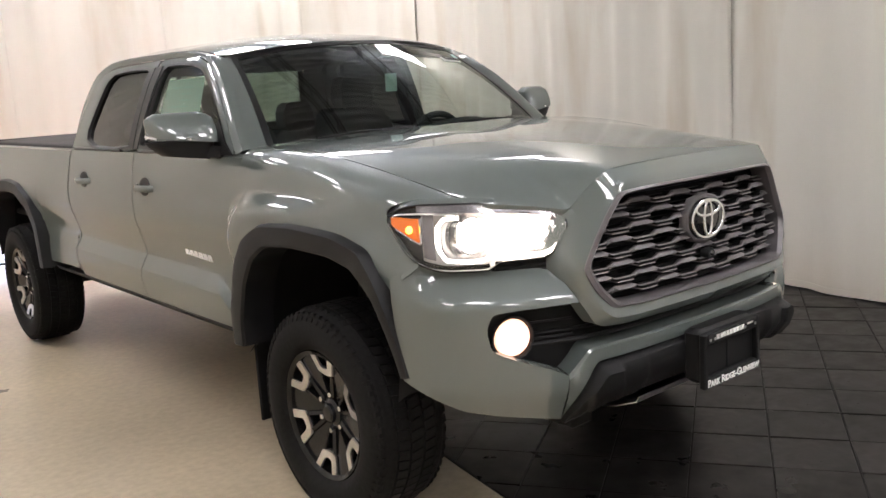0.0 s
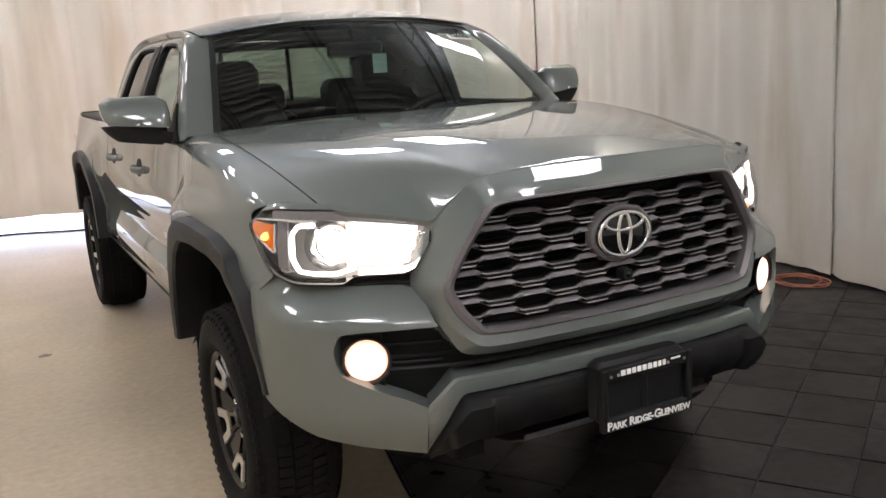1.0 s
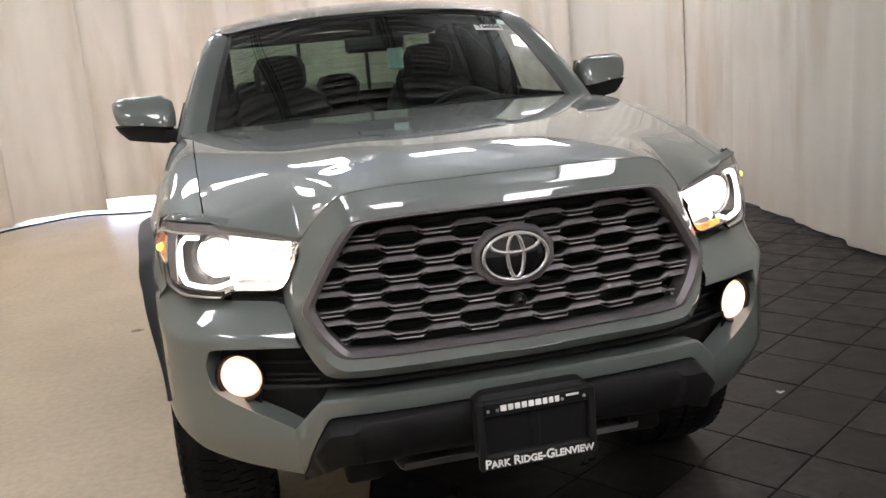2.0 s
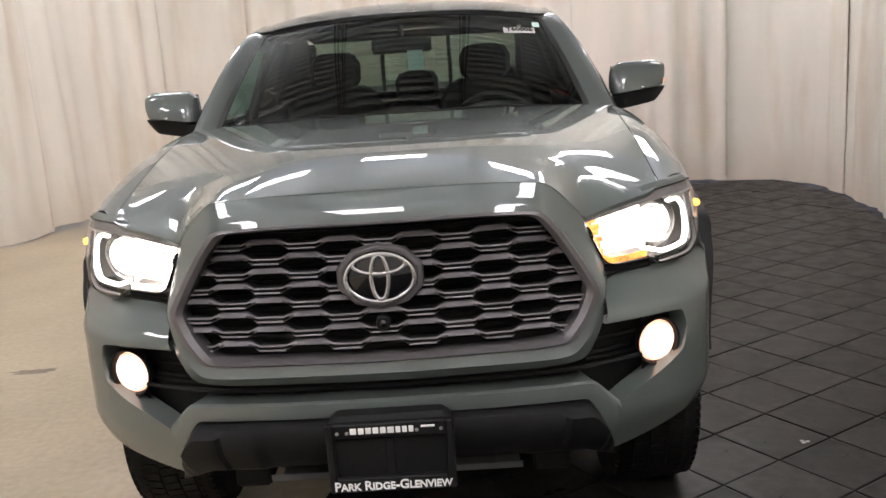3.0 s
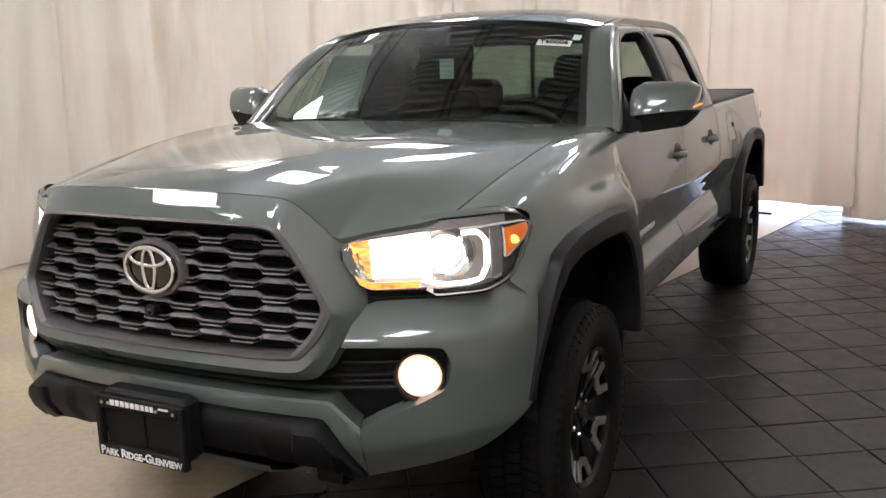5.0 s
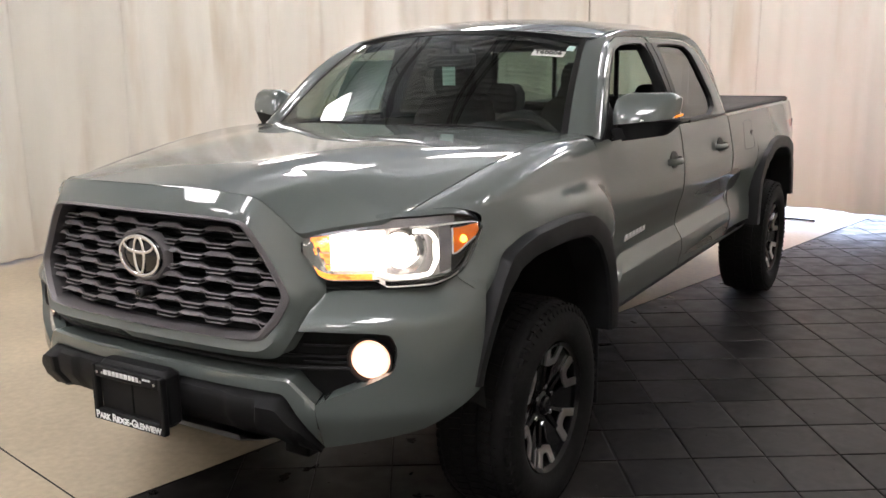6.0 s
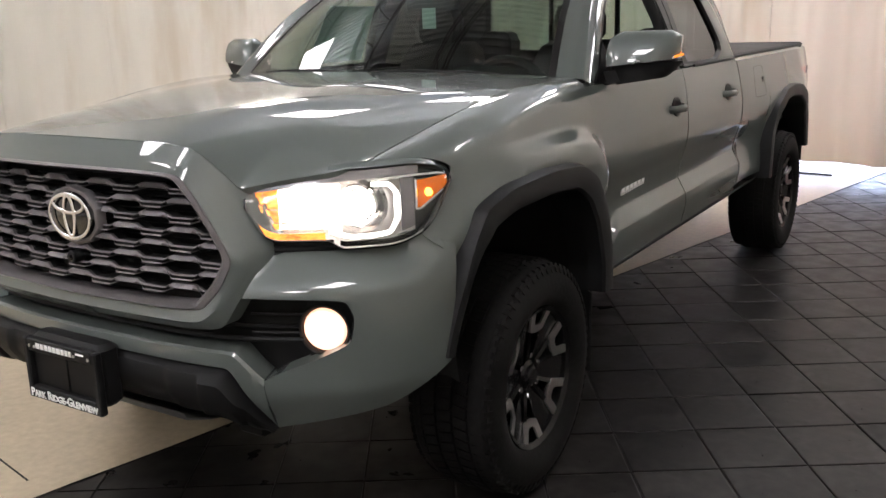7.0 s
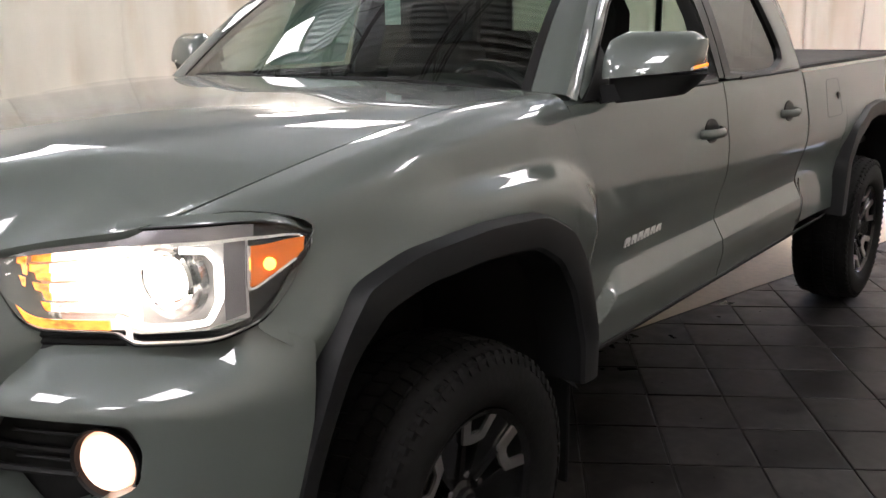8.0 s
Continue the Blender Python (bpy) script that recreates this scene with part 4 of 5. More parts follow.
    part("marker_rim", Geo(fl).tube(line([lamp_at(4.50, 0.79, -0.004), lamp_at(4.50, 0.38, -0.004), lamp_at(4.62, 0.37, -0.004), lamp_at(5.60, 0.37, -0.004)], 24, 1), 0.004, 6), SILVER, lamp)
    part("marker_bulb", Geo().lathe([(0.001, -0.013), (0.008, -0.010), (0.012, 0.004)], (0, 0, 0), "y", 12), AMBERLIT, lamp).matrix_basis = Matrix.Translation(lamp_point(4.95, 0.56, -0.002, fl)) @ pose(0, 0, 0, 0, 0, -55 if fl else 55)
    part("lens", lamp_strip(fl, 0.06, 5.95, 0.03, 0.985, 0.002, 40, 8), LENS, lamp).visible_shadow = False
    vent = [[lamp_at(0.75 + 1.6 * i / 12, 0, -0.02 - 0.004 * (j % 2)) for i in range(13)] for j in range(8)]
    vent = [[(x, y, 0.984 - 0.006 * j) for x, y, _ in row] for j, row in enumerate(vent)]
    part("lamp_vent", Geo(fl).sheet(vent), BLACK, lamp, "ribbed black filler", 0.003)


for fl in (False, True):
    head_lamp(fl)


def fog_lamp(fl):
    sx = -1 if fl else 1
    x, y, z = 0.716 * sx, -0.800, 0.762
    fog = part("fog_lamp", Geo().lathe([(0.052, 0.03), (0.062, 0.0), (0.068, -0.006), (0.066, -0.012), (0.061, -0.008), (0.058, 0.004)], (0, 0, 0), "y", 32), BLACK, truck, "lit round fog lamp")
    fog.matrix_basis = pose(x, y, z, 0, 0, 22 * sx)
    part("fog_lens", Geo().lathe([(0.0585, 0.006), (0.052, -0.004), (0.03, -0.010), (0.001, -0.013)], (0, 0, 0), "y", 32), FOGLIT, fog, "warm glowing lens")
    plate = [[bump(s, zz, -0.055) for s in (4.0, 4.4, 4.8, 5.2)] for zz in (0.66, 0.72, 0.79, 0.86)]
    part("fog_bezel", Geo(fl).sheet(plate), BLACK, truck, "black fog lamp surround", 0.004)


for fl in (False, True):
    fog_lamp(fl)

# cab glass house
def tumble(z):
    return sp(z, (1.27, 0.868), (1.31, 0.856), (1.40, 0.826), (1.52, 0.778), (1.62, 0.730), (1.68, 0.692), (1.73, 0.640))


def on_side(y, z, off=0.0):
    return (tumble(z) + off, y, z)


SCREEN_FOOT = [(0, 0.345, 1.316), (0.20, 0.355, 1.315), (0.38, 0.383, 1.312), (0.58, 0.432, 1.307), (0.752, 0.490, 1.300)]
SCREEN_HEAD = [(0, 0.925, 1.727), (0.16, 0.929, 1.7235), (0.32, 0.941, 1.713), (0.48, 0.962, 1.696), (0.614, 0.985, 1.676)]


def across(pts, u):
    return [sp(abs(u) * pts[-1][0], *[(p[0], p[k]) for p in pts]) for k in (1, 2)], abs(u) * pts[-1][0] * (1 if u >= 0 else -1)


def screen_at(u, t, lift=0.0):
    (y0, z0), x0 = across(SCREEN_FOOT, u)
    (y1, z1), x1 = across(SCREEN_HEAD, u)
    b = 0.022 * math.sin(math.pi * t) + lift
    return (x0 + (x1 - x0) * t, y0 + (y1 - y0) * t - 0.55 * b, z0 + (z1 - z0) * t + 0.83 * b)


def roof_z(x, y):
    k = abs(x) / 0.64
    z = 1.792 - 0.064 * k**2.6
    z -= 0.062 * max(0.0, (1.40 - y) / 0.475) ** 1.8
    z -= 0.042 * ease(2.10, 2.46, y) ** 1.5
    return z + 0.004 * math.cos(x * 16) * ease(0.6, 0.5, abs(x)) * ease(1.25, 1.6, y)


g = Geo().sheet([[screen_at(i / 20 - 1, j / 16) for i in range(41)] for j in range(17)])
screen = part("windscreen", g, SCREEN, truck, "tinted windscreen with labels behind the glass")
g = Geo()
for t0, t1 in ((-0.015, 0.035), (0.965, 1.01)):
    g.sheet([[screen_at(i / 20 - 1, t, 0.001) for i in range(41)] for t in (t0, t1)])
for u0, u1 in ((-1.0, -0.965), (0.965, 1.0)):
    g.sheet([[screen_at(u, j / 16, 0.001) for j in range(17)] for u in (u0, u1)])
part("screen_seal", g, SEAL, screen, thick=0.003)
part("cowl", Geo().sheet([[(x, screen_foot(x) + dy, hood_z(x * 0.97, 0.3) - dz) for x in (i * 0.0375 - 0.75 for i in range(41))] for dy, dz in ((-0.03, 0.03), (0.0, 0.028), (0.03, 0.02))]), BLACK, truck, "black cowl panel", 0.004)


def wiper(x0, x1):
    w = part("wiper", Geo().tube([screen_at(x0 / 0.75 + (x1 - x0) / 0.75 * k / 12, 0.004 + 0.020 * math.sin(math.pi * k / 12) + 0.012 * k / 12, 0.012) for k in range(13)], 0.007, 6), BLACK, truck, "black wiper arm and blade")
    part("wiper_arm", Geo().tube([screen_at(x0 / 0.75 - 0.05, -0.03, 0.006), screen_at((x0 + x1) / 1.5, 0.022, 0.018)], 0.006, 6), BLACK, w)


wiper(0.62, 0.05)
wiper(-0.02, -0.56)

rows = []
for j in range(31):
    row = []
    for i in range(41):
        x = 0.64 * (i / 20 - 1)
        yf = sp(abs(x), (0, 0.925), (0.32, 0.936), (0.52, 0.960), (0.615, 0.992), (0.64, 1.03))
        y = yf + (2.465 - yf) * j / 30
        row.append((x, y, roof_z(x, y)))
    rows.append(row)
part("roof", Geo().sheet(rows), PAINT, truck, "grey-green cab roof", 0.004)

FD_OUT = [(0.55, 1.285), (0.665, 1.40), (0.825, 1.545), (1.00, 1.655), (1.15, 1.690), (1.35, 1.700), (1.50, 1.702), (1.560, 1.700), (1.563, 1.50), (1.566, 1.285), (1.25, 1.283), (0.90, 1.283)]
FD_IN = [(0.620, 1.302), (0.725, 1.41), (0.875, 1.535), (1.030, 1.632), (1.16, 1.662), (1.33, 1.672), (1.44, 1.672), (1.478, 1.650), (1.497, 1.48), (1.525, 1.300), (1.25, 1.297), (0.92, 1.300)]
RD_OUT = [(1.572, 1.285), (1.571, 1.50), (1.570, 1.700), (1.78, 1.702), (2.02, 1.700), (2.20, 1.690), (2.320, 1.635), (2.390, 1.48), (2.440, 1.33), (2.452, 1.285), (2.15, 1.283), (1.85, 1.283)]
RD_IN = [(1.620, 1.300), (1.628, 1.48), (1.634, 1.664), (1.80, 1.672), (1.98, 1.670), (2.10, 1.662), (2.160, 1.625), (2.205, 1.49), (2.250, 1.375), (2.240, 1.325), (2.12, 1.288), (1.86, 1.283)]


def window_frame(fl, outer, inner):
    a, b = line(outer, 96, 2, True), line(inner, 96, 2, True)
    rows = [[on_side(*p, -0.03) for p in a], [on_side(*p) for p in a]]
    rows += [[on_side(*mix(p, q, t), 0.004 * math.sin(t * 3)) for p, q in zip(a, b)] for t in (0.3, 0.65, 0.9)]
    rows += [[on_side(*q, -0.006) for q in b], [on_side(*q, -0.03) for q in b]]
    return Geo(fl).sheet(rows, True)


def window_seal(fl, inner):
    b = line(inner, 96, 2, True)
    cy, cz = sum(p[0] for p in b) / 96, sum(p[1] for p in b) / 96
    shrink = lambda p, k: (cy + (p[0] - cy) * (1 - k / 0.4), cz + (p[1] - cz) * (1 - k / 0.17))
    return Geo(fl).sheet([[on_side(*shrink(p, k), o) for p in b] for k, o in ((-0.006, -0.004), (-0.004, 0.004), (0.006, 0.003), (0.012, -0.012), (0.012, -0.03))], True)


def pane(fl, inner, off=-0.014):
    b = line(inner, 48, 2, True)
    cy, cz = sum(p[0] for p in b) / 48, sum(p[1] for p in b) / 48
    return Geo(fl).sheet([[on_side(cy + (p[0] - cy) * k, cz + (p[1] - cz) * k, off) for p in b] for k in (0.99, 0.8, 0.6, 0.4, 0.2, 0.01)], True)


def handle(door, fl, y, z):
    # Black disc painted for the shade inside the body-coloured cup.
    rim = []
    for r, o in ((1.0, 0.0), (0.96, 0.003), (0.88, 0.0028), (0.02, 0.0026)):
        pts = [(y + 0.006 + r * 0.060 * math.cos(t), z + 0.006 + r * 0.042 * math.sin(t)) for t in (2 * math.pi * k / 24 for k in range(24))]
        rim.append([(side_x(p, q) + 0.002 + o, p, q) for p, q in pts])
    part("handle_cup", Geo(fl).sheet(rim, True), BLACK, door, "black disc for the shade in the body-coloured handle cup")
    x = side_x(y, z)
    path = [(x - 0.002, y - 0.086, z), (x + 0.020, y - 0.070, z + 0.001), (x + 0.036, y - 0.03, z + 0.002), (x + 0.038, y + 0.02, z + 0.001), (x + 0.024, y + 0.066, z), (x - 0.002, y + 0.084, z - 0.001)]
    part("handle", Geo(fl).tube(line(path, 25, 2), 0.011, 10, flat=1.5), PAINT, door, "body-coloured pull handle")


def door(fl, y0, y1, outer, inner, glass, hy):
    sx = -1 if fl else 1
    d = part("door", side_panel(fl, y0, y1, 0.578, 1.278, n=64, m=100), PAINT, truck, "", 0.003, 13)
    part("window_frame", window_frame(fl, outer, inner), PAINT, d)
    part("window_seal", window_seal(fl, inner), SEAL, d)
    if glass:
        part("door_glass", pane(fl, inner), glass, d)
    handle(d, fl, hy, 1.120)
    part("belt_strip", Geo(fl).tube([on_side(y0(1.28) + 0.16 + (y1(1.28) - y0(1.28) - 0.22) * k / 10, 1.284, 0.004) for k in range(11)], 0.008, 6), SEAL, d)
    return d


for fl in (False, True):
    d = door(fl, door_front, lambda z: 1.563, FD_OUT, FD_IN, SIDEGLASS if fl else None, 1.408)
    d["label"] = "front door with its window " + ("closed" if fl else "wound down")
    # model badge as plain bars
    for k in range(6):
        y = 0.835 + 0.044 * k
        part("badge_bar", Geo(fl).prism([(side_x(y, 0.85) + 0.001, y + a, 0.846 + b + 0.010 * k / 6) for a, b in ((0.0, -0.014), (0.009, -0.014), (0.012, -0.003), (0.024, -0.003), (0.022, -0.014), (0.031, -0.014), (0.039, 0.013), (0.008, 0.013))], (0.004, 0, 0)), BADGE, d, "bright badge lettering set as bars")
    d = door(fl, lambda z: 1.571, cab_rear, RD_OUT, RD_IN, DARKGLASS, 2.229)
    d["label"] = "rear door with dark privacy glass"
    part("pillar_cover", Geo(fl).sheet([[on_side(y, z, 0.009) for y in (1.485 + 0.03 * (1.66 - z) / 0.36, 1.5615)] for z in (1.295, 1.40, 1.50, 1.60, 1.668)]).sheet([[on_side(y, z, 0.009) for y in (1.5715, 1.632)] for z in (1.295, 1.40, 1.50, 1.60, 1.665)]), SEAL, truck, "black pillar cover", 0.003)
    # one run from the screen's foot over the roof edge to the cab's back corner
    top = [screen_at(1.0, t) for t in (0, 0.25, 0.5, 0.75, 1.0)]
    top += [(0.64, y, roof_z(0.64, y)) for y in (1.26, 1.44, 1.56, 1.78, 2.02, 2.25, 2.40)]
    top += [(0.635, 2.468, 1.60), (0.635, 2.478, 1.45), (0.635, 2.482, 1.285)]
    low = FD_OUT[:8] + RD_OUT[3:10]
    T, L = line(top, 85, 3), line(low, 85, 3)
    rows = []
    for k, (p, (y, z)) in enumerate(zip(T, L)):
        p, q = Vector(p), Vector(on_side(y - (0.006 if k < 25 else 0), z + 0.003))
        r = ease(60, 84, k)
        m1 = p.lerp(q, 0.5) + Vector((0.020 + 0.03 * r, -0.006 * (k < 24) + 0.030 * r, 0.012 * (1 - r)))
        rows.append([tuple(v) for v in (p, p.lerp(m1, 0.3), p.lerp(m1, 0.65) + (m1 - p.lerp(q, 0.5)) * 0.25, m1, q.lerp(m1, 0.65) + (m1 - p.lerp(q, 0.5)) * 0.25, q.lerp(m1, 0.3), q, q + Vector((-0.02, 0, 0)))])
    part("cab_frame", Geo(fl).sheet(rows), PAINT, truck, "", 0.003)
    part("front_fender", front_fender(fl), PAINT, truck, "", 0.003)
    part("front_flare", flare(fl, FRONT_ARCH, FRONT_OPEN), FLARE, truck, "grained black wheel arch flare")
    part("rear_flare", flare(fl, REAR_ARCH, REAR_OPEN), FLARE, truck, "grained black wheel arch flare")
    part("wheel_well", well(fl, 0.0, FRONT_OPEN), VOID, truck)
    part("wheel_well", well(fl, WB, REAR_OPEN), VOID, truck)
    # bed side: ahead of, over and behind the wheel
    bed = part("bed_side", side_panel(fl, lambda z: cab_rear(z) + 0.016, lambda z: TAIL, 0.56, 1.268, lambda y: sp(y, (2.47, 0.60), (WB - 0.545, 0.60), (WB - 0.53, 0.80), (WB - 0.42, 0.96), (WB - 0.2, 1.03), (WB, 1.045), (WB + 0.2, 1.03), (WB + 0.4, 0.96), (WB + 0.50, 0.80), (WB + 0.52, 0.62), (TAIL, 0.62)), 110, 22), PAINT, truck, "", 0.003)
    part("bed_rail", Geo(fl).sheet([[(side_x(y, 1.268) + a, y, 1.268 + b) for y in (2.47, 3.2, 3.9, TAIL)] for a, b in ((-0.024, 0.008), (-0.030, 0.022), (-0.06, 0.026), (-0.10, 0.020))]), BLACK, bed, "black bed rail cap", 0.004)
    part("tail_lamp", Geo(fl).box((0.76, TAIL + 0.001, 0.86), (0.838, TAIL + 0.03, 1.22), 0.02), TAILLIT, truck, "lit red tail lamp")
    if not fl:
        part("fuel_door", Geo(fl).sheet([[(side_x(y, z) + o, y, z) for y, z in line([(2.80, 1.055), (2.96, 1.055), (2.975, 1.07), (2.975, 1.20), (2.96, 1.215), (2.80, 1.215), (2.785, 1.20), (2.785, 1.07)], 32, 1, True)] for o in (-0.003, 0.0015)], True, True), PAINT, bed, "fuel filler flap")
        # Thin black line drawn for the shaded gap round the flap.
        part("flap_seam", Geo(fl).tube([(side_x(y, z) + 0.001, y, z) for y, z in line([(2.796, 1.050), (2.964, 1.050), (2.980, 1.066), (2.980, 1.204), (2.964, 1.220), (2.796, 1.220), (2.780, 1.204), (2.780, 1.066)], 32, 1, True)], 0.0014, 5, True), VOID, bed)
        part("flap_lock", Geo().lathe([(0.016, -0.004), (0.016, 0.005), (0.001, 0.006)], (side_x(2.945, 1.14), 2.945, 1.14), "x", 14), VOID, bed)
    for k in range(3):
        part("decal_bar", Geo(fl).prism([(side_x(4.05, 1.12) + 0.0005 - 0.006 * (k > 1), 3.98 + 0.085 * k + p, 1.10 + q) for p, q in ((0, 0), (0.06, 0), (0.075, 0.05), (0.015, 0.05))], (0.001, 0, 0)), DECALRED if k < 2 else FRAME, bed, "red and grey bed decal set as bars")
    # sill, mud flap
    part("sill", Geo(fl).sheet([[(x, y, z) for y in (0.47, 1.2, 2.0, 2.95)] for x, z in ((0.888, 0.575), (0.872, 0.553), (0.86, 0.548), (0.76, 0.54), (0.74, 0.50))]), BLACK, truck, "black sill underside", 0.004)
    part("mud_flap", Geo(fl).box((0.66, 0.445, 0.24), (0.915, 0.458, 0.64), 0.01), BLACK, truck, "black front mud flap")
    part("mud_flap", Geo(fl).box((0.68, WB + 0.49, 0.30), (0.90, WB + 0.503, 0.66), 0.01), BLACK, truck, "black rear mud flap")

# door mirrors
def mirror(fl):
    def shell(z0, z1, grow, cutl):
        rows = []
        for j in range(11):
            t = j / 10
            z = z0 + (z1 - z0) * t
            row = []
            for k in range(28):
                a = 2 * math.pi * k / 28
                c, s = math.cos(a), math.sin(a)
                px = math.copysign(abs(c) ** 0.55, c)
                py = math.copysign(abs(s) ** 0.7, s)
                f = cutl(t)
                x = 0.986 + grow + px * 0.122 * f[0] + 0.012 * (t - 0.5)
                y = 0.748 + py * 0.082 * f[1] + 0.30 * (x - 0.982) + 0.02 * (t - 0.5)
                row.append((x, y, z + 0.02 * px * (1 - t) * f[2]))
            rows.append(row)
        return Geo(fl).sheet(rows, True, True)

    m = part("door_mirror", shell(1.350, 1.462, 0, lambda t: (0.93 + 0.07 * math.sin(t * 3.1), (1 - 0.55 * t**2.2), 0.6) if t < 0.85 else (0.93 - 1.6 * (t - 0.85), 0.60 - 2.0 * (t - 0.85), 0.6)), PAINT, truck, "body-coloured door mirror on a black foot")
    part("mirror_base", shell(1.284, 1.352, 0, lambda t: (0.66 + 0.46 * t - 0.16 * t * t, 0.60 + 0.40 * t, 0.6)), BLACK, m)
    part("mirror_foot", Geo(fl).sheet([[(0.835, 0.66, 1.262), (0.835, 0.80, 1.262), (0.835, 0.80, 1.318), (0.835, 0.66, 1.318)], [(0.90, 0.665, 1.280), (0.90, 0.785, 1.280), (0.90, 0.785, 1.325), (0.90, 0.665, 1.325)], [(0.99, 0.70, 1.292), (0.99, 0.79, 1.292), (0.99, 0.79, 1.34), (0.99, 0.70, 1.34)]], True, True), BLACK, m, "black mirror foot")
    part("mirror_sail", Geo(fl).prism([on_side(y, z, 0.004) for y, z in ((0.56, 1.286), (0.80, 1.286), (0.755, 1.36), (0.735, 1.425), (0.64, 1.335))], (0.006, 0, 0)), BLACK, m)
    glass = [(0.875, 0.80, 1.352), (1.085, 0.865, 1.362), (1.080, 0.862, 1.440), (0.885, 0.80, 1.445)]
    part("mirror_glass", Geo(fl).prism(glass, (0, 0.004, 0)), MIRROR, m)
    strip = [(0.985, 0.662, 1.357), (1.04, 0.690, 1.362), (1.094, 0.747, 1.368), (1.112, 0.80, 1.376)]
    part("turn_strip", Geo(fl).tube(strip[:3], 0.006, 6), HOUSING, m, "slim clear turn lamp")
    part("turn_tip", Geo(fl).tube(strip[2:], 0.0042, 6), HOUSING if fl else TURNTIP, m, "" if fl else "flashing amber turn lamp tip")


for fl in (False, True):
    mirror(fl)

# rear cab wall, sliding rear window, tailgate, bed cover
g = Geo()
for lo, hi in (((-0.78, 2.445, 0.60), (0.78, 2.465, 1.28)), ((-0.66, 2.455, 1.28), (0.66, 2.475, 1.335)), ((0.625, 2.434, 0.62), (0.832, 2.444, 1.33)), ((-0.832, 2.434, 0.62), (-0.625, 2.444, 1.33)), ((-0.61, 2.452, 1.640), (0.61, 2.472, 1.690)), ((-0.64, 2.455, 1.33), (-0.60, 2.475, 1.64)), ((0.60, 2.455, 1.33), (0.64, 2.475, 1.64)), ((-0.215, 2.452, 1.335), (-0.190, 2.478, 1.655)), ((0.190, 2.452, 1.335), (0.215, 2.478, 1.655))):
    g.box(lo, hi, 0.004)
back = part("cab_back", g, TRIM, truck, "cab back with a three-pane sliding window")
for x0, x1 in ((-0.61, -0.214), (-0.19, 0.19), (0.214, 0.61)):
    p = part("rear_pane", Geo().box((x0, 2.462, 1.336), (x1, 2.466, 1.654), 0.001), SIDEGLASS, back)
    p.visible_shadow = False
g = Geo().sheet([[(x, y, 1.282 + 0.012 * math.cos(x / 0.86 * 1.5) + 0.003 * math.sin(y * 9)) for x in (i * 0.082 - 0.82 for i in range(21))] for y in (2.50 + (TAIL - 2.50) * j / 24 for j in range(25))])
part("bed_cover", g, COVER, truck, "black vinyl roll-up bed cover", 0.012)
for y in (2.50, TAIL):
    part("cover_bow", Geo().box((-0.81, y - 0.012, 1.250), (0.81, y + 0.012, 1.302), 0.006), BLACK, truck, "black cover end rail")
part("tailgate", Geo().box((-0.755, TAIL - 0.03, 0.64), (0.755, TAIL + 0.02, 1.262), 0.012), PAINT, truck, "closed tailgate")
part("rear_bumper", Geo().box((-0.83, TAIL + 0.02, 0.52), (0.83, TAIL + 0.15, 0.68), 0.03), BLACK, truck, "dark rear step bumper")
part("bed_floor", Geo().box((-0.80, 2.50, 0.80), (0.80, TAIL - 0.03, 0.84), 0.01), VOID, truck)

# underbody: ladder frame, axles, engine bay box
for x in (-0.42, 0.42):
    part("frame_rail", Geo().box((x - 0.05, -0.80, 0.40), (x + 0.05, TAIL - 0.02, 0.56), 0.008), VOID, truck, "black ladder frame rail")
part("underbody", Geo().box((-0.82, 0.45, 0.53), (0.82, 2.46, 0.60), 0.02), VOID, truck)
part("engine_bay", Geo().box((-0.44, -0.84, 0.55), (0.44, 0.40, 1.10), 0.02), VOID, truck)
part("front_axle", Geo().tube([(-0.75, 0, 0.388), (0.75, 0, 0.388)], 0.05, 10, up=(0, 1, 0)), VOID, truck)
part("rear_axle", Geo().tube([(-0.75, WB, 0.388), (0.75, WB, 0.388)], 0.06, 10, up=(0, 1, 0)), VOID, truck)
part("lower_arm", Geo().box((-0.72, -0.12, 0.30), (0.72, 0.12, 0.36), 0.02), VOID, truck)


# wheels
R = 0.388


def tyre_geo():
    prof = [(0.232, -0.105), (0.242, -0.120), (0.270, -0.134), (0.305, -0.137), (0.345, -0.130), (0.368, -0.116), (0.377, -0.100), (0.379, -0.05), (0.379, 0.05), (0.377, 0.100), (0.368, 0.116), (0.345, 0.130), (0.305, 0.137), (0.270, 0.134), (0.242, 0.120), (0.232, 0.105)]
    g = Geo()
    n = 72
    g.sheet([[(a * 1.09, r * math.cos(t), r * math.sin(t)) for t in (2 * math.pi * k / n for k in range(n + 1))] for r, a in prof])
    return g


